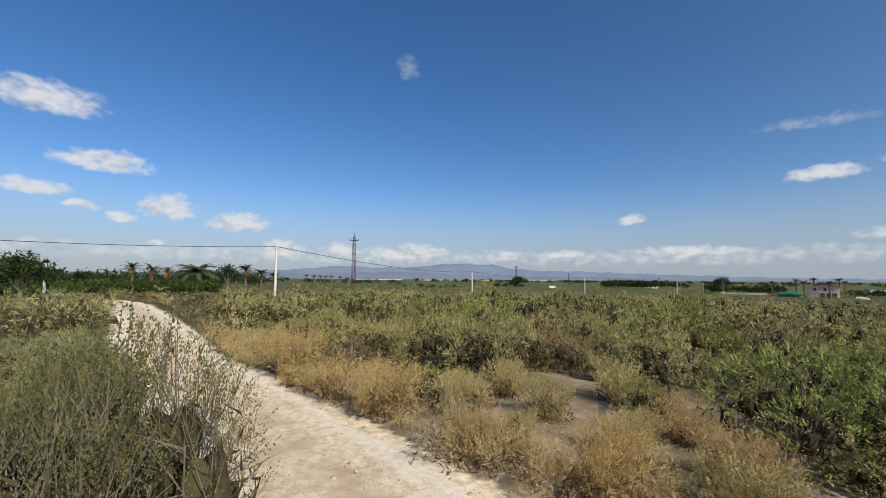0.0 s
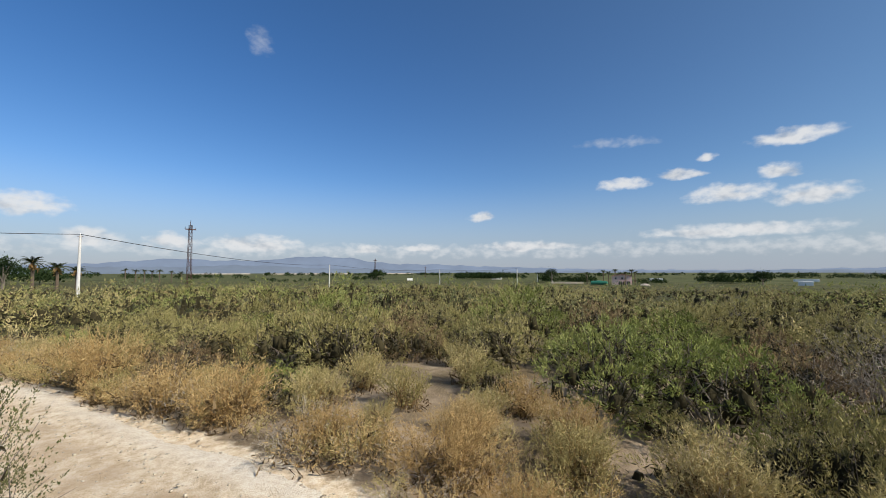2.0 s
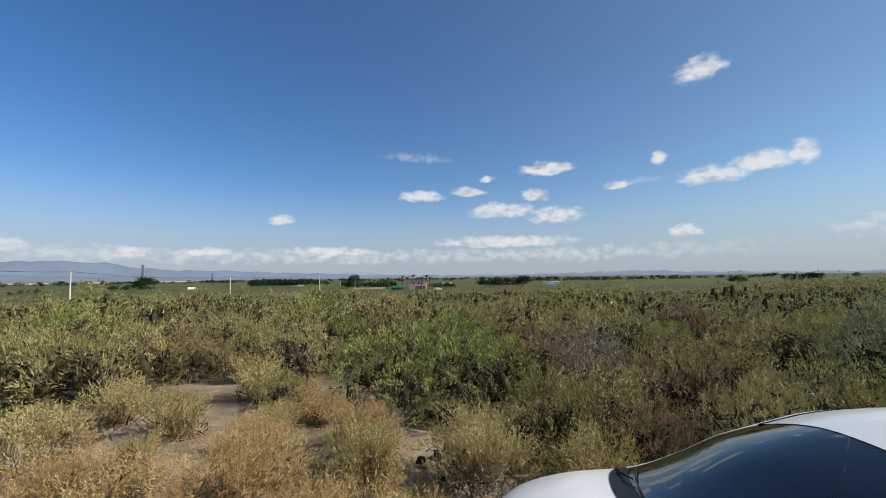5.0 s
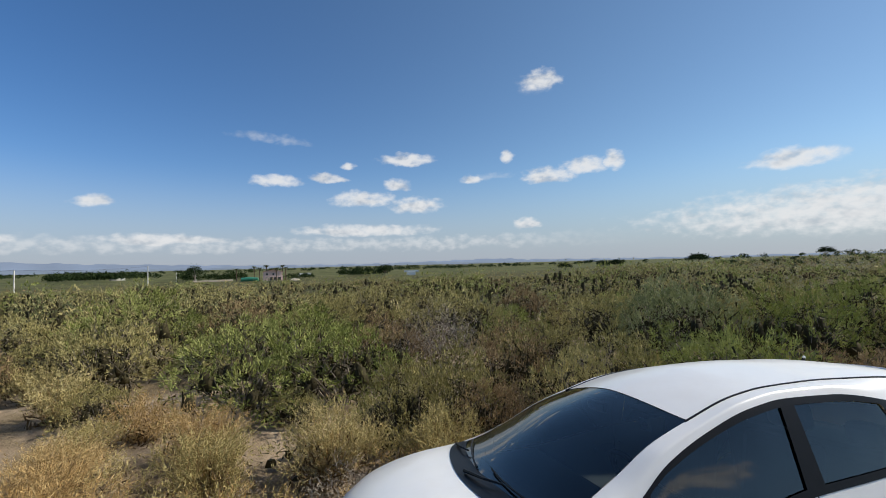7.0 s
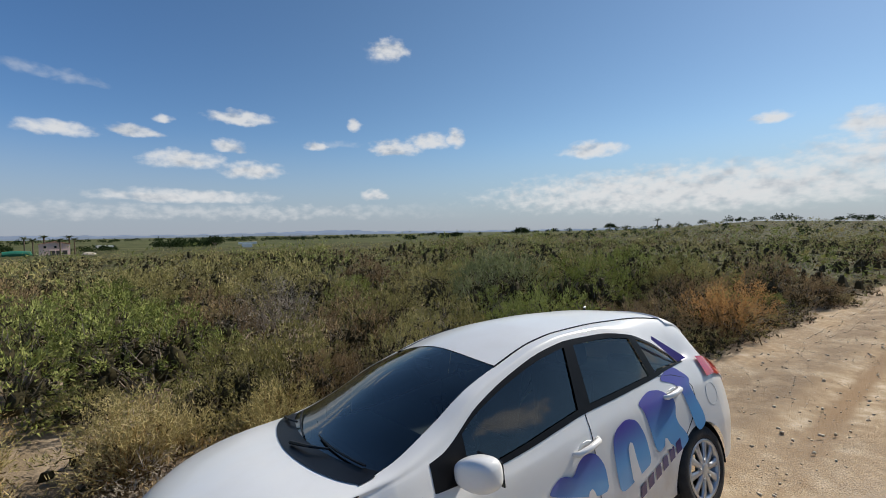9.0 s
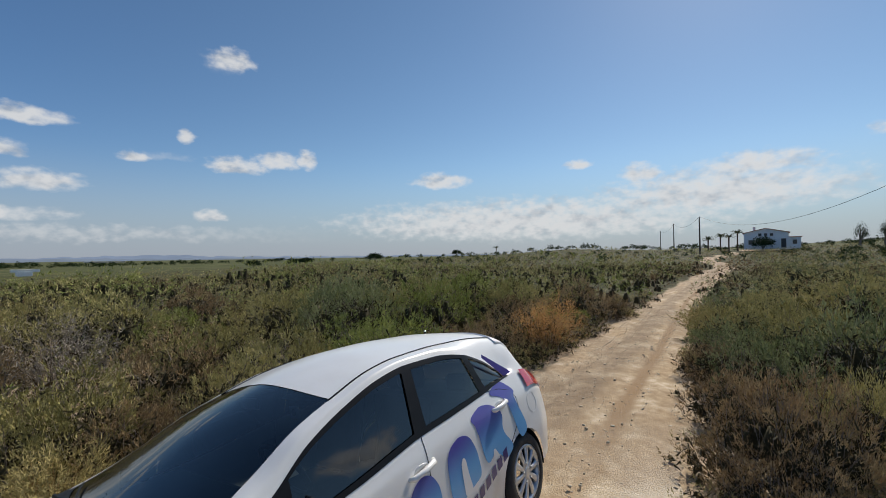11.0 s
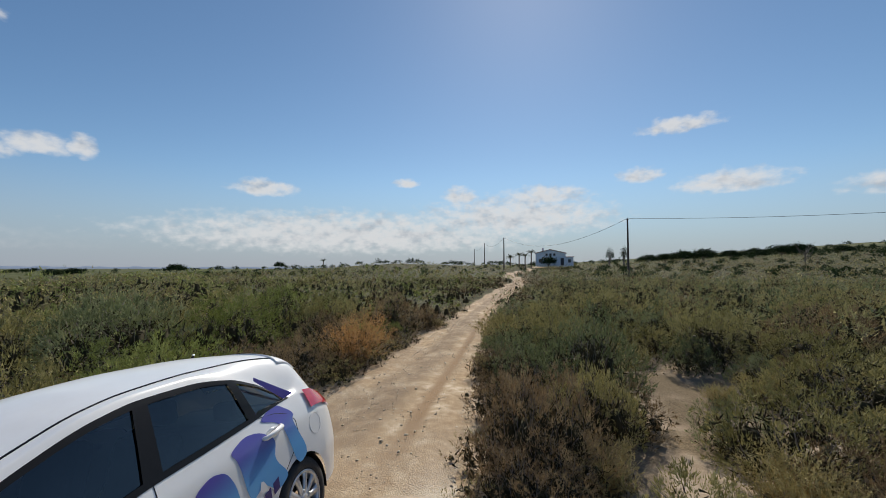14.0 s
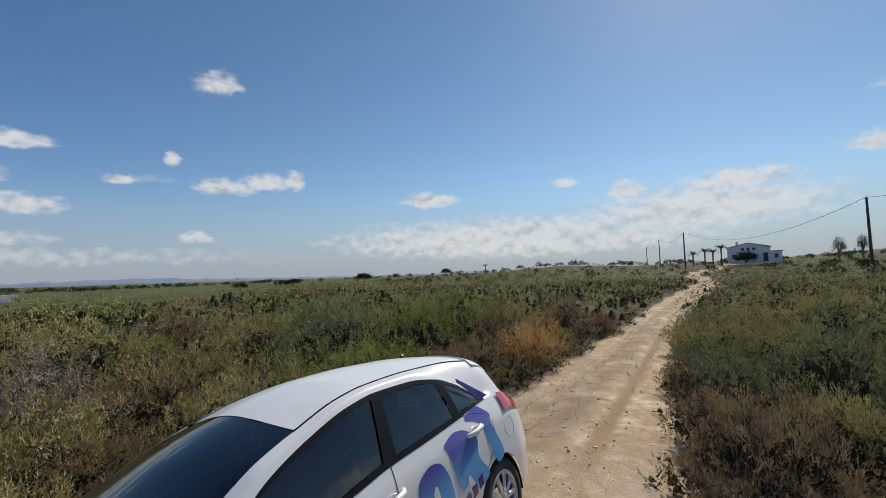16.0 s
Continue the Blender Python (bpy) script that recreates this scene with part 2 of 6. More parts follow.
def track_colour(t, pos, across=None):
    """Colour and relief of the dirt track: limestone dust ahead of the car, browner soil and rubble behind it."""
    sep = node(t, "ShaderNodeSeparateXYZ")
    link(t, pos, sep.inputs[0])
    big, mid, fine, grit = (noise_tex(t, pos, s, 5.0) for s in (0.3, 1.7, 8.0, 60.0))
    pale = ramp(t, math_node(t, "ADD", math_node(t, "MULTIPLY", fine.outputs[0], 0.5), math_node(t, "MULTIPLY", grit.outputs[0], 0.5)), [(0.38, (.52, .385, .235)), (0.5, (.73, .585, .40)), (0.62, (.86, .77, .61))])
    tan = ramp(t, fine.outputs[0], [(0.3, (.38, .26, .15)), (0.6, (.53, .385, .235)), (0.8, (.64, .50, .33))])
    south = smooth(t, sep.outputs[1], 5.0, -3.0, -0.12, 0.14)
    col = mix_col(t, smooth(t, math_node(t, "ADD", mid.outputs[0], south), 0.38, 0.72), pale, tan)
    clods = ramp(t, grit.outputs[0], [(0.35, (.15, .105, .07)), (0.6, (.36, .275, .19))])
    patchy = math_node(t, "ADD", big.outputs[0], south)
    if across is not None:
        behind = smooth(t, sep.outputs[1], 0.0, -3.0)
        rut = math_node(t, "MULTIPLY", smooth(t, math_node(t, "ABSOLUTE", math_node(t, "ADD", across, 0.43)), 0.13, 0.03, 0.0, 0.95), behind)
        col = mix_col(t, rut, col, (.36, .235, .13))
        strip = math_node(t, "MULTIPLY", smooth(t, math_node(t, "ABSOLUTE", math_node(t, "ADD", across, -0.2)), 0.36, 0.1, 0.0, 0.22), behind)
        patchy = math_node(t, "ADD", patchy, strip)
    if across is not None:
        wide = math_node(t, "ABSOLUTE", across)
        middle = math_node(t, "MULTIPLY", smooth(t, math_node(t, "ABSOLUTE", math_node(t, "ADD", across, -0.12)), 0.42, 0.12), smooth(t, math_node(t, "MULTIPLY_ADD", fine.outputs[0], 0.5, math_node(t, "MULTIPLY", mid.outputs[0], 0.5)), 0.42, 0.58))
        col = mix_col(t, math_node(t, "MULTIPLY", math_node(t, "MULTIPLY", middle, 0.85), behind), col, (.24, .165, .10))
        front = math_node(t, "SUBTRACT", 1.0, behind)
        col = mix_col(t, math_node(t, "MULTIPLY", math_node(t, "MULTIPLY", smooth(t, wide, 0.45, 0.85), smooth(t, grit.outputs[0], 0.42, 0.56, 0.2, 0.8)), front), col, (.86, .79, .67))
        col = mix_col(t, math_node(t, "MULTIPLY", math_node(t, "MULTIPLY", smooth(t, wide, 0.55, 0.2), smooth(t, mid.outputs[0], 0.35, 0.6, 0.15, 0.6)), front), col, (.47, .34, .215))
    spots = math_node(t, "MULTIPLY", smooth(t, patchy, 0.46, 0.74), smooth(t, grit.outputs[0], 0.40, 0.62))
    col = mix_col(t, spots, col, clods)
    h = math_node(t, "ADD", math_node(t, "MULTIPLY", math_node(t, "ADD", fine.outputs[0], mid.outputs[0]), 0.14), math_node(t, "MULTIPLY", grit.outputs[0], 0.55))
    return col, h


def ground_material():
    m, t, out = material("scrub_ground")
    p = principled(t, out, 0.95, 0.0, 0.1)
    pos = position(t)
    big, mid, fine, grit = (noise_tex(t, pos, s, 4.0) for s in (0.05, 0.55, 4.0, 42.0))
    soil = ramp(t, fine.outputs[0], [(0.3, (.30, .225, .15)), (0.6, (.43, .335, .235)), (0.8, (.53, .435, .325))])
    litter = ramp(t, grit.outputs[0], [(0.35, (.10, .075, .045)), (0.65, (.27, .20, .12))])
    near = mix_col(t, smooth(t, mid.outputs[0], 0.42, 0.62), soil, litter)
    weeds = ramp(t, mid.outputs[0], [(0.3, (.045, .043, .018)), (0.5, (.078, .072, .031)), (0.7, (.125, .108, .05))])
    fields = ramp(t, big.outputs[0], [(0.35, (.06, .068, .025)), (0.55, (.105, .11, .042)), (0.7, (.16, .145, .066))])
    r = node(t, "ShaderNodeVectorMath", operation="LENGTH")
    link(t, pos, r.inputs[0])
    col = mix_col(t, smooth(t, r.outputs["Value"], 7.0, 20.0), near, weeds)
    col = mix_col(t, smooth(t, r.outputs["Value"], 120.0, 320.0), col, fields)
    track = node(t, "ShaderNodeAttribute", attribute_name="track").outputs["Fac"]
    dust, relief_h = track_colour(t, pos)
    ragged = math_node(t, "ADD", track, math_node(t, "MULTIPLY_ADD", fine.outputs[0], 0.9, -0.45))
    col = mix_col(t, smooth(t, ragged, 0.30, 0.62), col, dust)
    link(t, col, p.inputs["Base Color"])
    bump(t, p, math_node(t, "ADD", fine.outputs[0], math_node(t, "MULTIPLY", grit.outputs[0], 0.3)), 0.7, 0.06)
    return m


def road_material():
    m, t, out = material("dirt_road")
    p = principled(t, out, 0.95, 0.0, 0.12)
    across = node(t, "ShaderNodeAttribute", attribute_name="across").outputs["Fac"]
    col, h = track_colour(t, position(t), across)
    link(t, col, p.inputs["Base Color"])
    bump(t, p, h, 0.75, 0.045)
    return m


GROUND, ROAD = ground_material(), road_material()
STONE = foliage("limestone", [(.44, .36, .26), (.62, .54, .42), (.76, .70, .58)], 0.9, glow=0.0)
CONCRETE = plain("white_concrete", (.66, .64, .60), 0.85, vary=0.1, scale=3)
WOOD_POLE = plain("creosoted_wood", (.085, .065, .05), 0.85, vary=0.3, scale=5)
RUST_STEEL = plain("rusted_steel", (.10, .05, .04), 0.7, 0.3, vary=0.3, scale=4)
CABLE = plain("cable", (.03, .03, .035), 0.6)
PINK_WALL = plain("pink_render", (.86, .60, .52), 0.9, vary=0.08, scale=1.2)
WHITE_WALL = plain("white_render", (.88, .85, .80), 0.9, vary=0.05, scale=0.8)
ROOF_TILE = plain("clay_tile", (.36, .17, .11), 0.85, vary=0.25, scale=4)
DARK_GLASS = plain("dark_glass", (.02, .025, .03), 0.12, spec=0.6)
SHUTTER = plain("dark_shutter", (.06, .05, .045), 0.6)
GREEN_SHEET = plain("green_sheet", (.02, .16, .10), 0.5, vary=0.15, scale=0.6)
SAND_WALL = plain("sand_block", (.62, .52, .42), 0.9, vary=0.1, scale=0.7)


# ---- mesh helpers ----
def mesh_from(name, verts, tris, mat, smooth_shade=False):
    me = bpy.data.meshes.new(name)
    verts, tris = np.asarray(verts, np.float32), np.asarray(tris, np.int32)
    k = tris.shape[1]
    me.vertices.add(len(verts))
    me.vertices.foreach_set("co", verts.ravel())
    me.loops.add(tris.size)
    me.loops.foreach_set("vertex_index", tris.ravel())
    me.polygons.add(len(tris))
    me.polygons.foreach_set("loop_start", np.arange(0, tris.size, k, dtype=np.int32))
    if smooth_shade:
        me.polygons.foreach_set("use_smooth", np.ones(len(tris), bool))
    me.update(calc_edges=True)
    me.materials.append(mat)
    return me


def toned(me, tone):
    """Gives a mesh of leaves each tuft's own shade."""
    me.attributes.new("tone", "FLOAT", "POINT").data.foreach_set("value", np.asarray(tone, np.float32))
    return me


def part(name, data, mat=None, parent=None, label=""):
    """Links a bmesh or a mesh as one object under a thing or a part."""
    if isinstance(data, bmesh.types.BMesh):
        me = bpy.data.meshes.new(name)
        data.to_mesh(me)
        data.free()
        data = me
    if mat is not None and not data.materials:
        data.materials.append(mat)
    ob = new(name, data)
    if parent is not None:
        ob.parent = parent
    if label:
        ob["label"] = label
    return ob


def thing(name, x, y, z, label, category, group="", kind="", rz=0.0):
    ob = new(name)
    ob.empty_display_size = 0.2
    ob.matrix_basis = pose(x, y, z, 0, 0, rz)
    return tagged(ob, label, category, group, kind)


def add_box(bm, x0, x1, y0, y1, z0, z1, bev=0.0):
    g = bmesh.ops.create_cube(bm, size=1.0)
    bmesh.ops.scale(bm, vec=(x1 - x0, y1 - y0, z1 - z0), verts=g["verts"])
    bmesh.ops.translate(bm, vec=((x0 + x1) / 2, (y0 + y1) / 2, (z0 + z1) / 2), verts=g["verts"])
    if bev:
        edges = {e for v in g["verts"] for e in v.link_edges}
        bmesh.ops.bevel(bm, geom=list(edges), offset=bev, segments=2, affect="EDGES", profile=0.5)
    return bm


def box(*a, bev=0.0):
    return add_box(bmesh.new(), *a, bev=bev)


def tube(points, radii, sides=6, bm=None):
    """A tapered tube through points."""
    bm = bm or bmesh.new()
    pts = [Vector(p) for p in points]
    rings = []
    for i, p in enumerate(pts):
        d = (pts[min(i + 1, len(pts) - 1)] - pts[max(i - 1, 0)]).normalized()
        a = d.cross(Vector((0, 0, 1)) if abs(d.z) < 0.9 else Vector((1, 0, 0))).normalized()
        b = d.cross(a)
        r = radii[i] if isinstance(radii, (list, tuple)) else radii
        rings.append([bm.verts.new(p + r * (math.cos(k * math.tau / sides) * a + math.sin(k * math.tau / sides) * b)) for k in range(sides)])
    for r0, r1 in zip(rings, rings[1:]):
        for k in range(sides):
            bm.faces.new((r0[k], r0[(k + 1) % sides], r1[(k + 1) % sides], r1[k]))
    bm.faces.new(rings[0][::-1])
    bm.faces.new(rings[-1])
    return bm


# ---- ground ----
def sstep(v, lo, hi):
    u = np.clip((np.asarray(v, float) - lo) / (hi - lo), 0, 1)
    return u * u * (3 - 2 * u)


AZ_KEYS = [-20, 0, 30, 90, 110, 130, 145, 156, 165, 177, 190, 208, 240, 300, 340]
AZ_RISE = [-1, -1, -3, -4, -3, -0.5, 2.0, 4.6, 3.6, 3.0, 5.0, 8.0, 8.0, 3.0, -1]
HILL_KEYS, HILL_RISE = [150, 165, 180, 190, 200, 208, 235, 275], [0, 1.0, 4.0, 7, 10, 12, 12, 0]


def height(x, y):
    """The ground's height at x, y (arrays)."""
    x, y = np.asarray(x, float), np.asarray(y, float)
    r = np.hypot(x + 2.7, y - 3.2)
    a = (np.degrees(np.arctan2(x + 2.7, y - 3.2)) + 20) % 360 - 20
    h = np.interp(a, AZ_KEYS, AZ_RISE) * np.where(a < 118, sstep(r, 15, 200), sstep(r, 50, 220))
    h = h + np.interp(a, HILL_KEYS, HILL_RISE) * sstep(r, 210, 420)
    far = sstep(r, 600, 1600)
    h = h * (1 - far) - 4.0 * far
    lump = 0.10 * np.sin(0.9 * x + 1.3 * np.sin(0.5 * y)) * np.sin(0.8 * y + 0.7) + 0.05 * np.sin(2.3 * x + 1.1) * np.sin(2.1 * y + 0.4 * x)
    h = h + lump * sstep(np.abs(x - road_centre(y)), 1.6, 3.4) * (1 - sstep(r, 60, 200))
    fall = sstep(y, -4.5, -1.2) * (1 - sstep(y, 4.0, 7.5)) * (1 - sstep(x, 4.0, 8.0))
    return h - 0.169 * np.clip(x + 1.0, 0, 1.9) * fall


ROAD_Y = [-90, -75, -60, -46, -33, -18, -14, -10, -6.8, -3.7, -1, 3, 7, 9.5, 13, 16, 32, 46, 53, 58, 62]
ROAD_X = [12, 7.2, 5.0, 4.1, 3.05, 1.6, 1.05, .55, .12, -.14, -.35, -.75, -1.2, -1.4, -1.85, -2.4, -3.5, -5.0, -6.6, -9.5, -14]
ROAD_W = [1.0, 1.0, .9, .85, .75, .7, .7, .78, .88, 1.15, 1.5, 1.45, 1.18, 1.12, 1.1, 1.1, 1.05, 1.1, 1.2, 1.3, 1.3]


def road_centre(y):
    return np.interp(y, ROAD_Y, ROAD_X)


def road_half(y):
    return np.interp(y, ROAD_Y, ROAD_W)


def build_ground():
    n_a, radii = 300, np.concatenate([[0.0], np.geomspace(0.5, 60, 90), np.geomspace(64, 4700, 50)])
    aa = np.linspace(0, math.tau, n_a, endpoint=False)
    rr, th = np.meshgrid(radii[1:], aa, indexing="ij")
    x, y = -2.7 + rr * np.sin(th), 3.2 + rr * np.cos(th)
    v = np.stack([x, y, height(x, y)], -1).reshape(-1, 3)
    v = np.vstack([v, [[-2.7, 3.2, float(height(-2.7, 3.2))]]])
    i, j = np.meshgrid(np.arange(len(radii) - 2), np.arange(n_a), indexing="ij")
    q = np.stack([i * n_a + j, i * n_a + (j + 1) % n_a, (i + 1) * n_a + (j + 1) % n_a, (i + 1) * n_a + j], -1).reshape(-1, 4)[:, ::-1]
    hub = len(v) - 1
    tri = np.array([[hub, (j + 1) % n_a, j] for j in range(n_a)])[:, ::-1]
    tris = np.vstack([tri, q[:, [0, 1, 2]], q[:, [0, 2, 3]]])
    me = mesh_from("ground", v, tris, GROUND, True)
    off = np.abs(v[:, 0] - road_centre(v[:, 1])) - road_half(v[:, 1])
    me.attributes.new("track", "FLOAT", "POINT").data.foreach_set("value", (1 - sstep(off, -.1, .75)).astype(np.float32))
    ob = new("ground", me)
    tagged(ob, "dry sandy scrubland ground with pale soil and plant litter", "ground", kind="structure")


def build_road():
    ys = np.concatenate([np.linspace(-88, -22, 90), np.linspace(-21.6, 24, 300), np.linspace(24.5, 61.5, 70)])
    us = np.linspace(-1, 1, 33)
    yy, uu = np.meshgrid(ys, us, indexing="ij")
    c, w = road_centre(yy), road_half(yy)
    edge = 0.10 * np.sin(0.9 * yy + 2 * np.sign(uu)) + 0.06 * np.sin(2.3 * yy + np.sign(uu)) + 0.03 * np.sin(6.1 * yy + 1.0)
    x = c + uu * (w + 0.25 + edge * np.abs(uu) ** 2)
    rut = 0.035 * (np.exp(-((uu - 0.42) / 0.13) ** 2) + np.exp(-((uu + 0.42) / 0.13) ** 2))
    rough = 0.008 * np.sin(9 * x + 3 * np.sin(4 * yy)) * np.sin(7 * yy + 2 * np.sin(5 * x)) + 0.006 * np.sin(23 * x + 1) * np.sin(19 * yy)
    z = height(x, yy) + 0.045 - rut + rough - 0.10 * np.abs(uu) ** 6 + 0.018 * np.sin(3.1 * x + 2 * yy) * np.sin(2.7 * yy - x) * np.abs(uu) ** 3
    v = np.stack([x, yy, z], -1).reshape(-1, 3)
    m = len(us)
    i, j = np.meshgrid(np.arange(len(ys) - 1), np.arange(m - 1), indexing="ij")
    q = np.stack([i * m + j, i * m + j + 1, (i + 1) * m + j + 1, (i + 1) * m + j], -1).reshape(-1, 4)
    me = mesh_from("road", v, q, ROAD, True)
    me.attributes.new("across", "FLOAT", "POINT").data.foreach_set("value", uu.ravel().astype(np.float32))
    ob = new("road", me)
    tagged(ob, "pale cream dirt track with wheel ruts and gravel", "road", kind="structure")


build_ground()
build_road()


def build_stones():
    """Loose limestone chips on the track and its verges."""
    rng = np.random.default_rng(21)
    bm = bmesh.new()
    bmesh.ops.create_cube(bm, size=1.5)
    bmesh.ops.triangulate(bm, faces=bm.faces[:])
    bm.verts.ensure_lookup_table()
    iv, it = np.array([v.co[:] for v in bm.verts]), np.array([[v.index for v in f.verts] for f in bm.faces])
    bm.free()
    n = 9000
    y = -14 + 30 * rng.random(n)
    edge = rng.random(n) < .68
    c, w = road_centre(y), road_half(y)
    u = np.where(edge, np.sign(rng.random(n) - .45) * (.72 + .42 * rng.random(n)), -1 + 2 * rng.random(n))
    x = c + u * w
    size = .004 + .016 * rng.random(n) ** 5 + .005 * rng.random(n)
    z = height(x, y) + .045 - .10 * np.minimum(np.abs(u), 1.1) ** 6 + size * .2
    z = np.where(np.abs(u) > 1, height(x, y) + size * .25, z)
    v = iv[None] * (size[:, None, None] * (.6 + .7 * rng.random((n, len(iv), 1)))) * (.7 + .6 * rng.random((n, 1, 3))) * np.array([1, 1, .7])
    v = v + np.stack([x, y, z], -1)[:, None]
    t = it[None] + (np.arange(n) * len(iv))[:, None, None]
    ob = new("gravel", mesh_from("gravel", v.reshape(-1, 3), t.reshape(-1, 3), STONE))
    tagged(ob, "loose pale limestone chips on the track", "gravel", kind="stuff")


build_stones()


# ---- shrubs ----
def shrub_arrays(rng, h, r, stems, sprigs, per, leaf, width, lift=0.5, low=0.25, wood=0.006):
    """Twigs and leaf blades of one shrub: two sets of vertices and triangles."""
    lobes = 9
    lr, lp = np.sqrt((np.arange(lobes) + .5) / lobes) * .85, np.arange(lobes) * 2.4 + rng.random() * 6
    which = rng.integers(0, lobes, stems)
    lobe_h = (0.78 + 0.34 * rng.random(lobes))[which]
    tx, ty = lr[which] * np.cos(lp[which]) + rng.normal(0, .14, stems), lr[which] * np.sin(lp[which]) + rng.normal(0, .14, stems)
    rho, phi = np.minimum(np.hypot(tx, ty), 1.1), np.arctan2(ty, tx)
    tip = np.stack([r * rho * np.cos(phi), r * rho * np.sin(phi), h * (1 - 0.5 * rho ** 2.2) * lobe_h * (0.86 + 0.2 * rng.random(stems))], -1)
    base = np.stack([0.14 * r * np.cos(phi), 0.14 * r * np.sin(phi), np.full(stems, -0.04)], -1) * (0.3 + rng.random((stems, 1)))
    ctrl = tip * np.array([0.55, 0.55, 0.45]) + rng.normal(0, 0.08 * r, (stems, 3))

    def curve(k, s):
        s = s[:, None]
        return (1 - s) ** 2 * base[k] + 2 * s * (1 - s) * ctrl[k] + s * s * tip[k]

    # stems: three-sided tapered tubes of four rings
    sv, st = [], []
    ks = np.arange(stems)
    tri = np.array([[math.cos(a), math.sin(a), 0] for a in (0, 2.094, 4.189)])
    rings = [curve(ks, np.full(stems, s)) for s in (0.0, 0.35, 0.7, 1.0)]
    verts = np.stack([rg[:, None, :] + tri[None] * wood * f for rg, f in zip(rings, (1.6, 1.1, 0.7, 0.25))], 1).reshape(-1, 3)
    for a in range(3):
        for b in range(3):
            o = ks * 12 + a * 3
            st += [np.stack([o + b, o + (b + 1) % 3, o + 3 + (b + 1) % 3], -1), np.stack([o + b, o + 3 + (b + 1) % 3, o + 3 + b], -1)]
    stem_tris = np.concatenate(st)
    # sprigs: short twigs off the stems, each with a row of blades
    k = rng.integers(0, stems, sprigs)
    s = low + (1 - low) * rng.random(sprigs) ** 0.55
    p0 = curve(k, s) + rng.normal(0, 0.05 * r, (sprigs, 3))
    p0[:, 2] = np.maximum(p0[:, 2], 0.02)
    out = tip[k] * np.array([1, 1, 0.25])
    d = out / (np.linalg.norm(out, axis=1, keepdims=True) + 1e-6) * 0.6 + rng.normal(0, 0.45, (sprigs, 3)) + np.array([0, 0, lift])
    d /= np.linalg.norm(d, axis=1, keepdims=True)
    length = leaf * (2.0 + 2.4 * rng.random(sprigs))
    n = sprigs * per
    f = np.tile(np.linspace(0.05, 1.0, per), sprigs) + rng.normal(0, 0.06, n)
    p = np.repeat(p0, per, 0) + np.repeat(d * length[:, None], per, 0) * f[:, None]
    e = np.repeat(d, per, 0) * 0.75 + rng.normal(0, 0.5, (n, 3))
    e /= np.linalg.norm(e, axis=1, keepdims=True)
    side = np.cross(e, rng.normal(0, 1, (n, 3)))
    side /= np.linalg.norm(side, axis=1, keepdims=True) + 1e-9
    ln, wd = leaf * (0.6 + 0.8 * rng.random((n, 1))), width * (0.6 + 0.8 * rng.random((n, 1)))
    bv = np.stack([p - side * wd / 2, p + side * wd / 2, p + e * ln], 1).reshape(-1, 3)
    return verts, stem_tris, bv, np.arange(3 * n).reshape(-1, 3)


def shade_lumps(rng, c, size, fine, fill=.70):
    """Dark opaque lumps put in as the shade in the middle of each lobe: one rough lump a lobe."""
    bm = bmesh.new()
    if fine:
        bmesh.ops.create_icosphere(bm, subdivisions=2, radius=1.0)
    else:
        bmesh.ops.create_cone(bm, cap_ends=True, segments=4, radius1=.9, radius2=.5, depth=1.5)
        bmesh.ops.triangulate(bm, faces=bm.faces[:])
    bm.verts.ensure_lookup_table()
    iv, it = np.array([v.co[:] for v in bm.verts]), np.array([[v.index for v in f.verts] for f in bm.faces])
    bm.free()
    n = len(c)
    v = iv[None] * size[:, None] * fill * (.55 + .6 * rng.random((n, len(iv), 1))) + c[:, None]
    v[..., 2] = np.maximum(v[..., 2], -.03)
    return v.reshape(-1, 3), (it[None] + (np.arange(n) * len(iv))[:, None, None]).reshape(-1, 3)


def thicket(rng, c, size, count, bit, fine=False, fill=.70):
    """The dense inside of a bush: short crossing bits of twig and leaf in the heart of each lobe, with shade lumps if
    fill is set.
    """
    k = rng.choice(len(c), count, p=size[:, 0] ** 2 / (size[:, 0] ** 2).sum())
    d = rng.normal(0, 1, (count, 3))
    d /= np.linalg.norm(d, axis=1, keepdims=True)
    p = c[k] + d * size[k] * (.40 + .50 * rng.random((count, 1)))
    p[:, 2] = np.maximum(p[:, 2], .03)
    e = rng.normal(0, 1, (count, 3)) + np.array([0, 0, .5])
    e /= np.linalg.norm(e, axis=1, keepdims=True)
    u = np.cross(e, rng.normal(0, 1, (count, 3)))
    u /= np.linalg.norm(u, axis=1, keepdims=True) + 1e-9
    ln = bit * (.6 + .8 * rng.random((count, 1)))
    v = np.stack([p - u * ln * .09 - e * ln * .5, p + u * ln * .09 - e * ln * .4, p + e * ln * .5], 1).reshape(-1, 3)
    v[:, 2] = np.maximum(v[:, 2], -.03)
    if not fill:
        return v, np.arange(3 * count).reshape(-1, 3)
    hv, ht = shade_lumps(rng, c, size, fine, fill)
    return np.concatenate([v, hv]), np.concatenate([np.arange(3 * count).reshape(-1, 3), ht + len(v)])


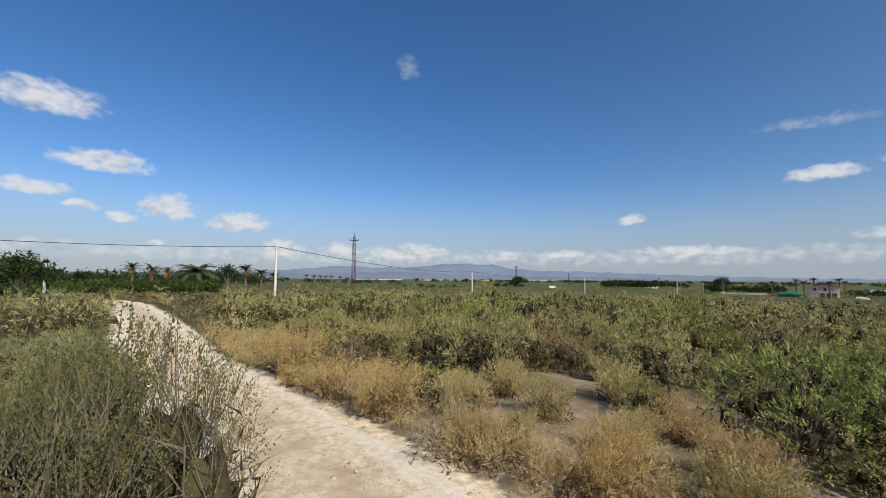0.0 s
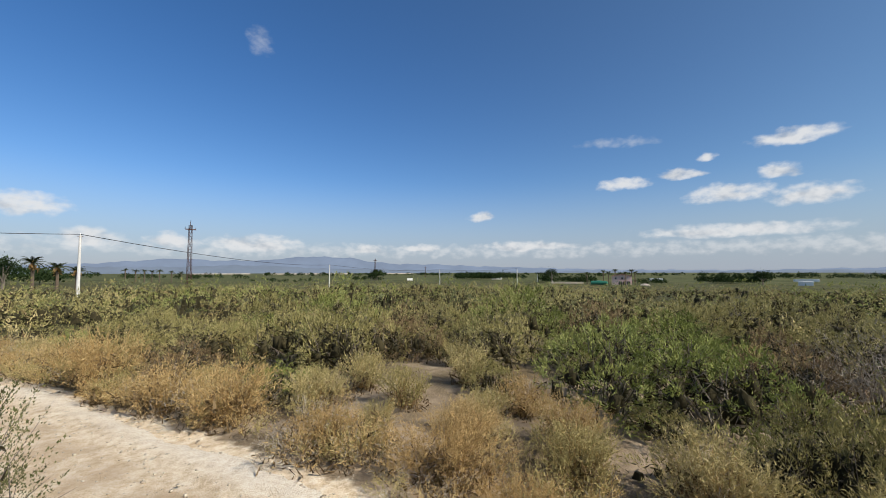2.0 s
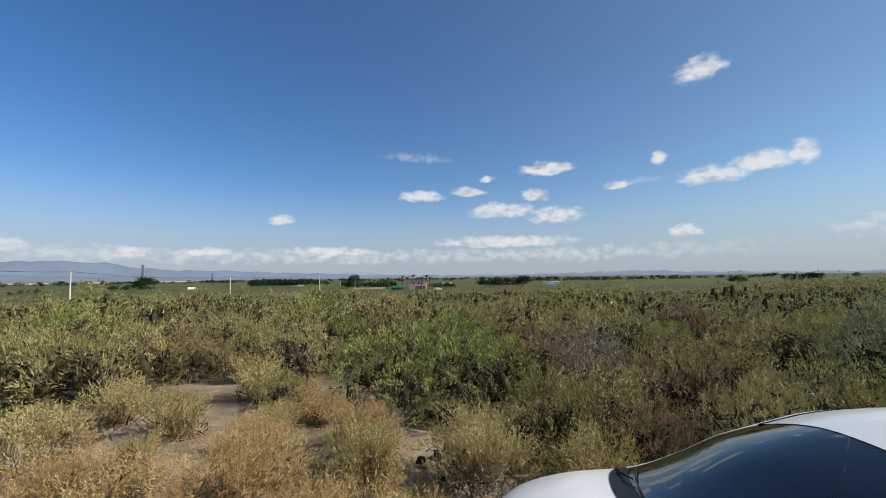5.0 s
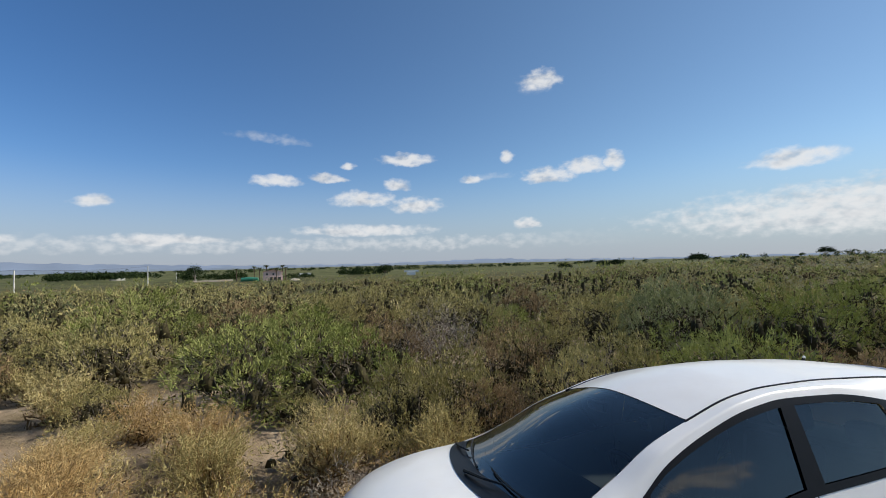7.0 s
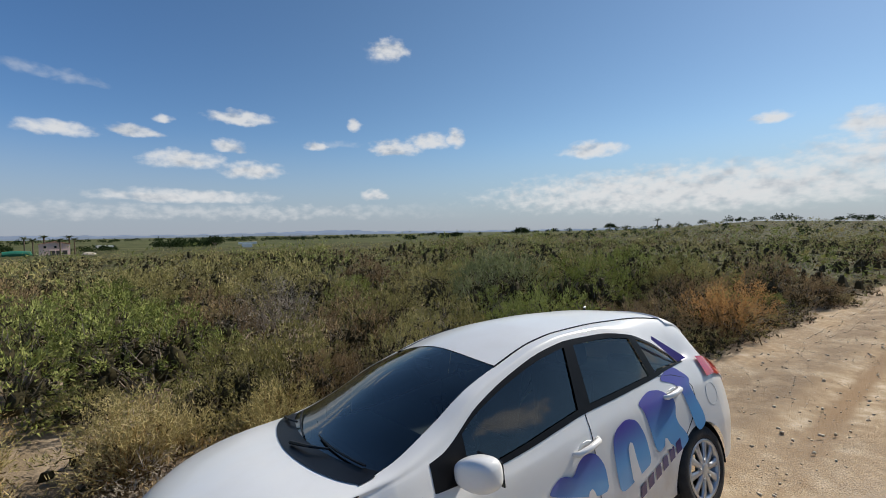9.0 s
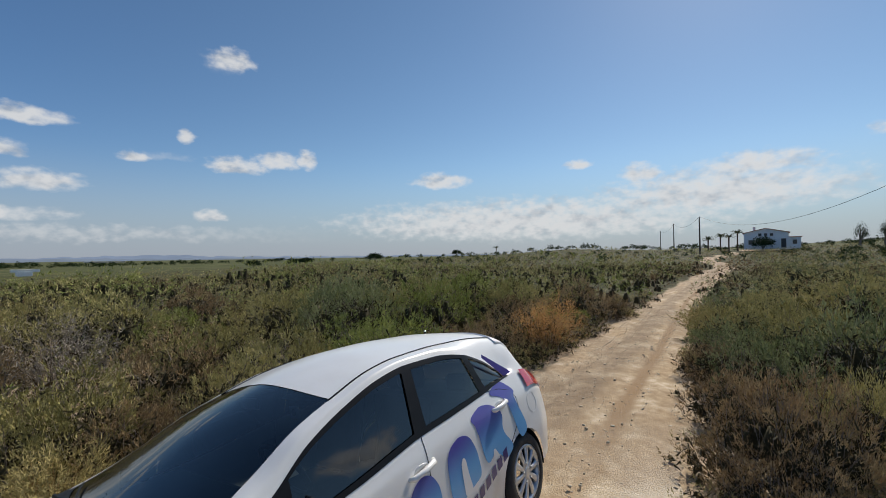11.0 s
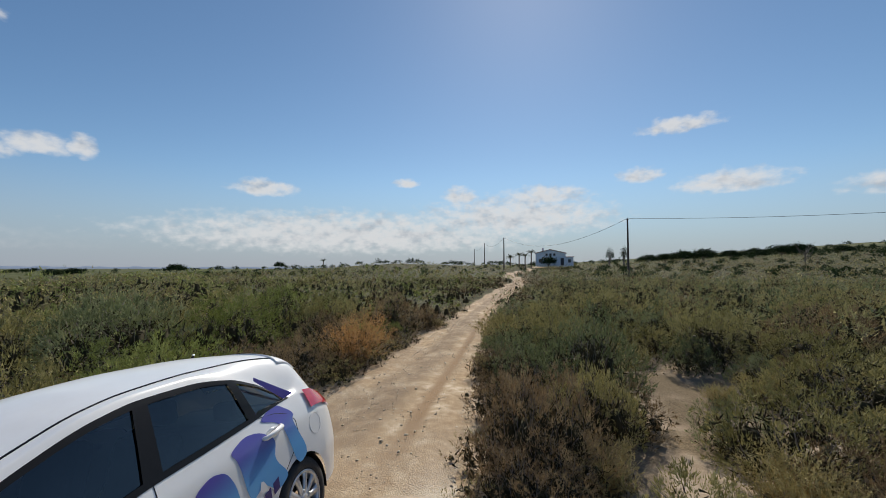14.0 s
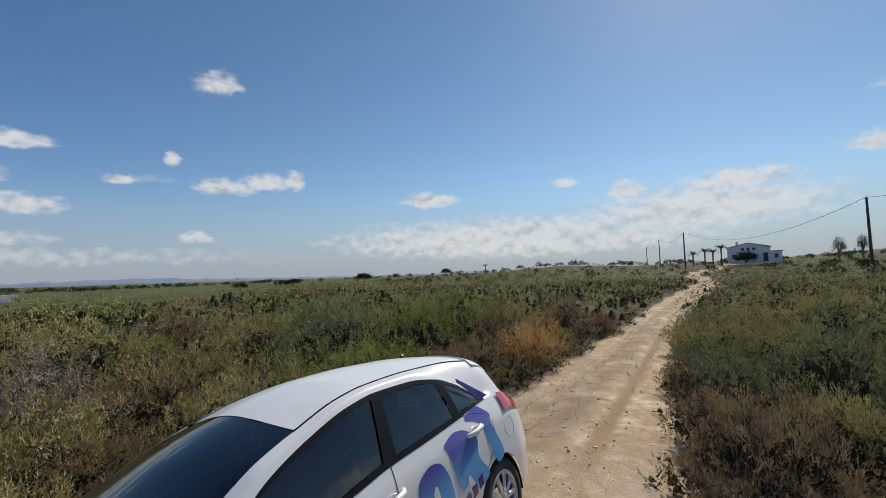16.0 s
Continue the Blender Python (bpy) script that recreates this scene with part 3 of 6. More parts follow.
def dome_arrays(rng, h, r, lobes, stems, tufts, per, leaf, width, lift, tuft, level, open_base=False):
    """A bush of leafy lobes down to the ground: woody stems, tufts of small leaves with gaps between them, a dense
    inside coloured dark as shade.
    """
    skirt = 0 if open_base else lobes // 2
    m = lobes + skirt
    lr = r * np.concatenate([.34 + .14 * rng.random(lobes), .26 + .1 * rng.random(skirt)])
    rho = np.concatenate([np.sqrt((np.arange(lobes) + .3) / lobes) * .68 * r, np.full(skirt, .80 * r)])
    phi = np.concatenate([np.arange(lobes) * 2.4 + rng.random() * 6 + rng.normal(0, .25, lobes), np.arange(skirt) * 6.283 / max(skirt, 1) + rng.normal(0, .3, skirt)])
    top = h * np.concatenate([(1 - .42 * (rho[:lobes] / r) ** 2) * (.68 + .40 * rng.random(lobes)), .36 + .28 * rng.random(skirt)])
    lz = top * (.5 + .06 * rng.random(m))
    c = np.stack([rho * np.cos(phi), rho * np.sin(phi), top - lz], -1)
    size = np.stack([lr, lr, lz], -1)
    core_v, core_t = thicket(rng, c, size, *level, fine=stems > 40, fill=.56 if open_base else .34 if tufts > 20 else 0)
    wv, wt = [np.zeros((0, 3))], [np.zeros((0, 3), int)]
    count = 0
    if stems:
        k = rng.integers(0, m, stems)
        d = rng.normal(0, 1, (stems, 3))
        d[:, 2] = d[:, 2] * .6 + .1 if open_base else np.abs(d[:, 2])
        d /= np.linalg.norm(d, axis=1, keepdims=True)
        tip = c[k] + d * size[k] * 1.02
        base = np.stack([tip[:, 0] * .25, tip[:, 1] * .25, np.full(stems, -.04)], -1)
        tri = np.array([[math.cos(a), math.sin(a), .3 * math.sin(a)] for a in (0, 2.094, 4.189)])
        thick = (.6 + 1.0 * rng.random(stems) ** 3)[:, None, None]
        rings = []
        for f, rad in ((0, .015), (.3, .011), (.55, .008), (.8, .005), (1, .002)):
            at = base + (tip - base) * np.array([f, f, f ** .75]) + rng.normal(0, .075 * r, (stems, 3)) * (f > 0)
            at[:, 2] = np.maximum(at[:, 2], -.04 if f == 0 else .04)
            rings.append(at[:, None] + tri[None] * rad * thick)
        rings = np.stack(rings, 1).reshape(-1, 3)
        o = np.arange(stems)[:, None] * 15
        for a in range(4):
            for b in range(3):
                q = [a * 3 + b, a * 3 + (b + 1) % 3, a * 3 + 3 + (b + 1) % 3, a * 3 + 3 + b]
                wt += [o + np.array([[q[0], q[1], q[2]]]), o + np.array([[q[0], q[2], q[3]]])]
        wv.append(rings)
        count = len(rings)
    # tufts sit on the outer shell of the lobes, never deep inside a neighbour
    n0 = tufts * 3
    k = rng.choice(m, n0, p=lr ** 1.7 / (lr ** 1.7).sum())
    d = rng.normal(0, 1, (n0, 3))
    d[:, 2] += .4
    d /= np.linalg.norm(d, axis=1, keepdims=True)
    p0 = c[k] + d * size[k] * (.80 + .24 * rng.random((n0, 1)))
    inside = ((((p0[:, None] - c[None]) / size[None]) ** 2).sum(-1) < .50).any(1)
    low = p0[:, 2] < (h * (.32 + .40 * rng.random(n0)) if open_base else .03)
    good = np.nonzero(~inside & ~low)[0]
    good = good[:tufts]
    k, d, p0 = k[good], d[good], p0[good]
    tufts = len(good)
    e0 = d * np.array([.8, .8, .5]) + rng.normal(0, .25, (tufts, 3)) + np.array([0, 0, lift])
    e0 /= np.linalg.norm(e0, axis=1, keepdims=True)
    length = tuft * (.55 + .95 * rng.random(tufts) ** 1.4)
    n = tufts * per
    f = rng.random(n) ** .8
    fat = np.repeat(length, per) * (.12 if open_base else .34) * (1.05 - f)
    across = rng.normal(0, 1, (n, 3))
    p = np.repeat(p0, per, 0) + np.repeat(e0 * length[:, None], per, 0) * (f - .25)[:, None] + across * fat[:, None]
    p[:, 2] = np.maximum(p[:, 2], .02)
    e = np.repeat(e0, per, 0) * .9 + across * .42 + np.array([0, 0, .15])
    e /= np.linalg.norm(e, axis=1, keepdims=True)
    side = np.cross(e, rng.normal(0, 1, (n, 3)))
    side /= np.linalg.norm(side, axis=1, keepdims=True) + 1e-9
    ln, wd = leaf * (.6 + .8 * rng.random((n, 1))), width * (.6 + .8 * rng.random((n, 1)))
    bv = np.stack([p - side * wd / 2, p + side * wd / 2, p + e * ln], 1).reshape(-1, 3)
    tone = np.clip(.5 + .26 * rng.normal(0, 1, m)[k] * .7 + .22 * rng.normal(0, 1, tufts), 0, 1)
    tone = np.repeat(tone, per * 3).astype(np.float32)
    if stems:
        # the twig that carries each tuft
        q = slice(0, tufts, 3)
        u = np.cross(e0[q], np.array([.3, .9, .1]))
        u /= np.linalg.norm(u, axis=1, keepdims=True) + 1e-9
        a0 = p0[q] - e0[q] * length[q, None] * 1.1
        tw = np.stack([a0 - u * .004, a0 + u * .004, p0[q] + e0[q] * length[q, None]], 1).reshape(-1, 3)
        wv.append(tw)
        wt.append(count + np.arange(len(tw)).reshape(-1, 3))
        count += len(tw)
    if open_base and stems:
        # bare crossing twigs all over the lower flanks
        k = rng.integers(0, m, 650)
        d = rng.normal(0, 1, (650, 3))
        d /= np.linalg.norm(d, axis=1, keepdims=True)
        a0 = c[k] + d * size[k] * (.72 + .35 * rng.random((650, 1)))
        a0[:, 2] = np.abs(a0[:, 2]) * .8
        e = d * .8 + rng.normal(0, .7, (650, 3)) + np.array([0, 0, .3])
        e /= np.linalg.norm(e, axis=1, keepdims=True)
        u = np.cross(e, rng.normal(0, 1, (650, 3)))
        u /= np.linalg.norm(u, axis=1, keepdims=True) + 1e-9
        wide = .0035 + .006 * rng.random((650, 1)) ** 2
        tw = np.stack([a0 - u * wide, a0 + u * wide, a0 + e * (.10 + .25 * rng.random((650, 1)))], 1).reshape(-1, 3)
        tw[:, 2] = np.maximum(tw[:, 2], .0)
        wv.append(tw)
        wt.append(count + np.arange(len(tw)).reshape(-1, 3))
    return np.concatenate(wv), np.concatenate(wt), bv, np.arange(3 * n).reshape(-1, 3), core_v, core_t, tone


def bush(rng, name, lod):
    """One bush of a kind: lod 0 close by, 1 near, 2 filling gaps, 3 middle distance, 4 far."""
    mat, label, h, r, stems, sprigs, per, leaf, width, lift, low = SPECIES[name]
    if name in DOMES:
        bare = name == "thorn"
        n = (int(sprigs * 1.1), int(sprigs * .58), int(sprigs * .12), 36, 8)[lod]
        per = (per, int(per * .85), 9, 6, 4)[lod]
        f = (1.0, 1.2, 1.5, 2.2, 3.6)[lod]
        w = (1.05, 1.45, 2.0, 2.9, 8.0)[lod]
        inner = ((1500, .10), (640, .13), (80, .15), (18, .20), (5, .30))[lod]
        return dome_arrays(rng, h * (1, 1, .62, 1, 1)[lod], r, (11, 9, 5, 5, 3)[lod], (int(stems * 1.2), stems // 2, 8, 0, 0)[lod], n, per, leaf * f, width * w, lift * (1, 1, .8, .3, .2)[lod],
                           (.25 if bare else .15) * (1, 1.1, 1.15, 1.6, 2.4)[lod], inner, bare)
    n = (int(sprigs * 1.4), int(sprigs * .75), sprigs // 8, 40, 14)[lod]
    f = (.85, 1.05, 1.3, 1.8, 2.6)[lod]
    w = (1.0, 1.5, 2.2, 3.8, 9.0)[lod]
    got = shrub_arrays(rng, h * (1, 1, .8, 1, 1)[lod], r, (stems, stems // 2, 20, 12, 5)[lod], n, (per, per - 1, 5, 4, 2)[lod], leaf * f, width * w, lift * (.7 if lod > 2 else 1), low, wood=.0032)
    k = 5
    c = np.stack([.32 * r * np.cos(np.arange(k) * 1.257), .32 * r * np.sin(np.arange(k) * 1.257), np.full(k, .2 * h)], -1)
    tone = np.repeat(np.clip(.5 + .2 * rng.normal(0, 1, len(got[2]) // 3), 0, 1), 3).astype(np.float32)
    return (*got, *thicket(rng, c, np.tile(np.array([[.5 * r, .5 * r, .55 * h]]), (k, 1)), (420, 200, 30, 16, 5)[lod], (.10, .13, .16, .2, .3)[lod], False, 0), tone)


DOMES = ("olive", "green", "rust", "blush", "thorn")
# name: material, label, height, radius, stems, tufts or sprigs, blades in each, blade length, width, lift, low
SPECIES = {
    "olive": (OLIVE, "olive-green fine-leaved scrub bush on sandy soil", 1.0, .85, 50, 430, 24, .042, .010, .55, .22),
    "green": (GREEN, "dense bright green feathery bush among dry scrub", 1.3, 1.0, 50, 520, 24, .044, .011, .45, .18),
    "gold": (GOLD, "golden-brown dried twiggy shrub beside the track", .55, .55, 150, 700, 8, .046, .005, .75, .12),
    "rust": (RUST, "reddish-brown dry scrub bush with dark twigs", .85, .75, 60, 380, 22, .040, .008, .6, .18),
    "grey": (GREY, "grey leafless twiggy bush, half dead", .70, .65, 150, 560, 7, .050, .0045, .5, .15),
    "salt": (SALT, "yellow-green saltbush with upright fine shoots", .55, .55, 130, 760, 8, .046, .007, .95, .12),
    "blush": (BLUSH, "blue-green small-leaved bush with arching shoots", 1.0, .85, 50, 430, 24, .042, .010, .6, .2),
    "thorn": (THORN, "dark woody bush with tiny leaves and bare grey twigs", 1.35, .95, 210, 900, 34, .0125, .0085, .6, .2),
    "amber": (AMBER, "bright orange-brown dried grass clump by the track", .85, .75, 190, 600, 8, .07, .005, .8, .1),
}
KEEP_CLEAR = [(-2.9, 3.2, 1.35)]
SAND = [(3.5, 9.2, .6), (4.4, 9.4, .7), (5.2, 8.4, .6), (3.0, 8.6, .45), (4.9, 7.0, .5), (2.5, 16.2, .8), (-4.0, -1.5, .34), (-4.2, -2.5, .3), (-4.35, -3.4, .3), (-4.7, -4.4, .3), (-5.0, -5.6, .3), (-6.1, -6.8, .3), (-7.1, -7.7, .3)]


def is_free(x, y, pad=0.0, reach=0.0):
    if abs(x - road_centre(y)) < road_half(y) + pad:
        return False
    if abs(x) < 1.3 + pad and -1.1 < y < 4.2:
        return False
    return all(math.hypot(x - a, y - b) > c + reach for a, b, c in KEEP_CLEAR + SAND)


def species_at(x, y, rng):
    """Which plant grows where, by the stretch of scrub it stands in."""
    side = x - road_centre(y)
    edge = abs(side) - road_half(y)
    u = rng.random()
    if side > 0 and y > 1.2:
        if edge < 1.5:
            return "gold" if u < .70 else "salt" if u < .93 else "grey"
        if edge < 3.4 and y < 9:
            return "salt" if u < .38 else "grey" if u < .46 else "gold" if u < .76 else "olive"
        return "olive" if u < .52 else "rust" if u < .64 else "salt" if u < .74 else "green" if u < .92 else "blush"
    if side > 0 and y > -4:
        return "salt" if edge < 1.2 and u < .45 else "green" if u < .38 else "olive" if u < .80 else "rust" if u < .93 else "grey"
    if side > 0:
        return "rust" if edge < 1.8 and u < .6 else "olive" if u < .55 else "rust" if u < .74 else "green"
    if y < 2:
        return "rust" if edge < 1.2 and u < .55 else "olive" if u < .42 else "blush" if u < .64 else "rust" if u < .86 else "salt"
    return "blush" if u < .4 else "salt" if u < .65 else "olive" if u < .85 else "rust"


def build_shrubs():
    rng = np.random.default_rng(5)
    made = {}
    for name, (mat, label, h, r, stems, sprigs, per, leaf, width, lift, low) in SPECIES.items():
        wood = GREY if name == "grey" else OLD_WOOD if name == "thorn" else GOLD if name in ("gold", "amber", "salt") else BARK
        made[name] = []
        for lod in (0, 1):
            for k in range(3):
                sv, st, bv, bt, cv, ct, tone = bush(rng, name, lod)
                inner = GOLD_INSIDE if name in ("gold", "amber", "grey", "salt") else INNER_SHADE
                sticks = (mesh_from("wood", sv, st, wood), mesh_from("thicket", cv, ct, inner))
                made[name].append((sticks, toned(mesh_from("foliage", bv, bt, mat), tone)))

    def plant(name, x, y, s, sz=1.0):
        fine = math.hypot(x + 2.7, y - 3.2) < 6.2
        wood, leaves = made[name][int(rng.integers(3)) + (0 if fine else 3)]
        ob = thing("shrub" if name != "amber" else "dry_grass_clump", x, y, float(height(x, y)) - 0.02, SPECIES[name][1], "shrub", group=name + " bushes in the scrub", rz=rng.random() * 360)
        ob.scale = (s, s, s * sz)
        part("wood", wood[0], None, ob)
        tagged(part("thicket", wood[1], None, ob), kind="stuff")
        part("foliage", leaves, None, ob)

    placed = []
    for name, x, y, s, sz in PLANTS_TRACK + PLANTS_FIELD:
        plant(name, x, y, s, sz)
        placed.append((x, y, SPECIES[name][3] * s))
    tries = 0
    while len(placed) < 262 and tries < 12000:
        tries += 1
        d, a = 1.6 + 14.4 * math.sqrt(rng.random()), radians(-25 + 245 * rng.random())
        x, y = -2.7 + d * math.sin(a), 3.2 + d * math.cos(a)
        if not is_free(x, y, 0.15):
            continue
        name = species_at(x, y, rng)
        s = 0.55 + 1.0 * rng.random() ** 1.5
        rad = SPECIES[name][3] * s
        if not is_free(x, y, 0.15, .35 * rad):
            continue
        if abs(x - road_centre(y)) < road_half(y) + 0.6 * rad or any(math.hypot(x - px, y - py) < 0.60 * (rad + pr) for px, py, pr in placed):
            continue
        plant(name, x, y, s, 0.85 + 0.35 * rng.random())
        placed.append((x, y, rad))
    return placed


PLANTS_TRACK = [("thorn", -2.92, 6.8, 1.05, 1.30), ("thorn", -3.9, 6.7, 1.1, 1.15), ("thorn", -4.7, 5.8, 1.0, 1.1), ("grey", -3.3, 5.6, .9, .9), ("thorn", -2.2, 6.15, .34, .9), ("salt", -2.35, 5.75, .7, .9),
                ("amber", 1.62, -5.6, 1.25, 1.0), ("amber", 2.2, -7.2, .7, .9), ("rust", 2.35, -4.5, 1.0, .9), ("rust", 2.5, -3.3, 1.1, 1.0), ("rust", 2.9, -6.6, 1.2, 1.0),
                ("rust", -2.72, -1.7, .88, 1.5), ("rust", -2.1, -3.1, .7, 1.2), ("blush", -2.3, -4.3, .85, 1.25), ("olive", -3.2, -2.75, .72, 1.6), ("salt", -3.35, -1.75, .75, 1.1), ("blush", -3.3, -4.5, 1.0, 1.5), ("olive", -3.0, -6.2, 1.3, 1.05), ("blush", -1.9, -6.4, 1.0, 1.0),
                ("olive", -5.35, -2.5, 1.0, 1.1), ("salt", -4.85, -1.45, 1.0, 1.1), ("rust", -5.6, -1.5, 1.0, .9), ("olive", -5.9, -7.6, 1.2, 1.1), ("salt", -5.95, -5.3, .9, 1.0), ("rust", -8.2, -8.4, 1.6, 1.0), ("olive", -6.6, -4.4, 1.2, .95)]
PLANTS_FIELD = [("olive", 3.9, 11.1, 1.55, 1.0), ("rust", 5.3, 10.6, 1.3, 1.0), ("olive", 6.4, 8.6, 1.3, 1.1), ("green", 4.7, 5.5, 1.2, 1.0), ("green", 5.0, 4.0, 1.2, 1.05), ("grey", 6.2, 2.1, 1.6, 1.15), ("rust", 6.4, 3.2, 1.4, 1.05), ("green", 7.2, 5.2, 1.3, 1.0),
                ("rust", 4.9, .9, 1.35, 1.15), ("olive", 4.0, 2.2, 1.2, 1.1), ("olive", 3.9, -.6, 1.3, 1.1), ("blush", 5.7, -3.2, 1.65, 1.05), ("blush", 7.5, -4.2, 1.6, 1.0), ("olive", 6.6, -6.8, 1.6, 1.0), ("green", 4.1, -2.4, 1.1, 1.0),
                ("salt", 1.6, 9.2, 1.1, 1.1), ("gold", .45, 9.7, 1.45, 1.0), ("gold", .1, 11.0, 1.3, 1.0), ("gold", .75, 7.8, .9, 1.05), ("gold", 1.2, 6.2, 1.3, 1.05), ("salt", 4.2, 8.0, 1.1, 1.1), ("salt", 2.4, 8.0, .95, 1.1), ("gold", -.1, 13.4, 1.6, 1.1), ("rust", .9, 12.6, 1.1, .9),
                ("gold", 2.2, 6.7, 1.0, .95), ("salt", 2.5, 3.9, 1.3, 1.1), ("salt", 2.3, 2.6, 1.2, 1.1), ("salt", 2.2, 5.2, 1.2, 1.05), ("gold", 3.0, 5.6, 1.1, 1.1), ("olive", 3.4, 2.9, .95, 1.2), ("rust", 3.1, 1.6, .9, 1.3), ("olive", 3.0, .5, .95, 1.25)]
placed_shrubs = build_shrubs()


def build_stalk(x, y, top, lean, seed):
    """A dry upright flower stalk with small seed heads along it."""
    rng = np.random.default_rng(seed)
    z = float(height(x, y))
    ob = thing("flower_stalk", x, y, z, "thin dry upright flower stalk rising from the thorny bush", "plant", group="flower stalks in the thorny bush")
    pts = [(lean * u * u, .3 * lean * u, (top - z) * u) for u in np.linspace(0, 1, 7)]
    part("stem", tube(pts, [.007, .006, .006, .005, .004, .003, .002], 5), OLD_WOOD, ob)
    bm = bmesh.new()
    for k in range(34):
        u = .55 + .45 * k / 33
        a = k * 2.4
        c = Vector((lean * u * u + .011 * math.cos(a), .3 * lean * u + .011 * math.sin(a), (top - z) * u))
        bmesh.ops.create_icosphere(bm, subdivisions=1, radius=.007 + .004 * rng.random(), matrix=Matrix.Translation(c))
    part("seed_heads", bm, THORN, ob)


for k, (sx, sy, st, sl) in enumerate(((-2.98, 7.0, 2.13, .05), (-2.90, 6.95, 2.17, .02), (-2.84, 7.05, 2.02, -.04), (-3.08, 6.8, 1.92, .06), (-2.72, 6.8, 1.98, .08))):
    build_stalk(sx, sy, st, sl, 70 + k)


def build_scrub():
    """The rest of the scrub, between and beyond the counted bushes out to the plain: one mesh a kind."""
    rng = np.random.default_rng(11)
    lods = {}
    for name, (mat, label, h, r, stems, sprigs, per, leaf, width, lift, low) in SPECIES.items():
        sets = []
        for k in range(4):
            sets.append([bush(rng, name, lod) for lod in (2, 3, 4)])
        lods[name] = sets
    out = {name: [] for name in SPECIES}
    tones = {name: [] for name in SPECIES}
    insides = [[], []]

    def add(name, x, y, s, lod, d=10.0, a=0.0):
        wv, wt, v, _t, cv, ct, tone = lods[name][int(rng.integers(4))][lod]
        t = rng.random() * 6.28
        c, sn = math.cos(t), math.sin(t)
        low = 1 - .5 * float(sstep(d, 30, 75)) * (1 if math.degrees(a) < 120 else .5)
        m = np.array([[c, -sn, 0], [sn, c, 0], [0, 0, (0.8 + 0.4 * rng.random()) * low]]) * s
        at = np.array([x, y, float(height(x, y))])
        out[name].append(v @ m.T + at)
        tones[name].append(np.clip(tone + rng.normal(0, .2), 0, 1))
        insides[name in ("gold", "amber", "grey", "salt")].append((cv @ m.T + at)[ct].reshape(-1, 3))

    def scatter(count, r0, r1, lod, size, power=1.0, pad=0.45, sector=(-22, 220)):
        for _ in range(count):
            d = r0 + (r1 - r0) * rng.random() ** power
            a = radians(sector[0] + (sector[1] - sector[0]) * rng.random())
            x, y = -2.7 + d * math.sin(a), 3.2 + d * math.cos(a)
            if not is_free(x, y, pad):
                continue
            if lod == 0 and any(math.hypot(x - px, y - py) < .6 * pr for px, py, pr in placed_shrubs):
                continue
            name = species_at(x, y, rng)
            if lod == 0 and rng.random() < .6:
                name = ("salt", "gold", "grey", "salt")[int(rng.integers(4))]
            s = size * (0.55 + 0.9 * rng.random() ** 1.3)
            if lod == 0 and not is_free(x, y, pad, (.12 if y > 0 else .6) * s):
                continue
            add(name, x, y, s, lod, d, a)

    def verge():
        """Low dry growth along both edges of the track."""
        for _ in range(520):
            y = -16 + 36 * rng.random() ** .9
            u = 1 if rng.random() < .7 else -1
            x = float(road_centre(y) + u * (road_half(y) + .30 + 1.5 * rng.random() ** 1.4))
            if not is_free(x, y, .25) or any(math.hypot(x - a, y - b) < c + .3 for a, b, c in KEEP_CLEAR):
                continue
            name = ("gold", "salt", "gold", "grey")[int(rng.integers(4))] if u > 0 and y > 1 else ("rust", "rust", "grey", "olive")[int(rng.integers(4))]
            add(name, x, y, (.55 if name in DOMES else .8) * (.55 + .6 * rng.random()), 0)

    scatter(900, 4.2, 22, 0, .66, 0.75, 0.25)
    scatter(420, 13.0, 26, 1, 1.1, 0.75)
    scatter(1500, 20.0, 66, 1, 1.2, 0.8)
    scatter(420, 12.0, 45, 1, 1.15, 0.8, sector=(176, 220))
    verge()
    scatter(240, 8.0, 45, 1, 1.2, 0.8, sector=(222, 336))
    scatter(2600, 42, 260, 2, 1.4, 0.7)
    scatter(1500, 40, 150, 2, 1.5, 0.9, sector=(115, 220))
    scatter(1500, 45, 210, 2, 1.4, 0.9, sector=(176, 220))
    for name, chunks in out.items():
        if chunks:
            v = np.concatenate(chunks)
            ob = new("scrub", toned(mesh_from("scrub", v, np.arange(len(v)).reshape(-1, 3), SPECIES[name][0]), np.concatenate(tones[name])))
            tagged(ob, SPECIES[name][1].split(" on ")[0] + " spreading over the plain", "scrub", kind="stuff")
    for chunks, mat, label in ((insides[0], INNER_SHADE, "tangled twigs and lumps coloured dark as the shade inside the scrub bushes"), (insides[1], GOLD_INSIDE, "tan tangled twigs inside the dry shrubs")):
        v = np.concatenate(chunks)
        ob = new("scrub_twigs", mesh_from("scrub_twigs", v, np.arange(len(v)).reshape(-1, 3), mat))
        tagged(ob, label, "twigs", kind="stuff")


build_scrub()


# ---- car ----
# x to the car's right, y ahead of its rear axle, z up.
CAR = Matrix(((0.985, -0.0714, 0.1569, -0.175), (0.0699, 0.9974, 0.0149, 0.063), (-0.1575, -0.0037, 0.9875, -0.086), (0, 0, 0, 1)))
V_KEYS = [-.92, -.82, -.70, -.58, -.45, -.20, .17, .40, .73, 1.06, 1.30, 1.64, 1.90, 2.20, 2.45, 2.58, 2.85, 3.15, 3.40, 3.52]
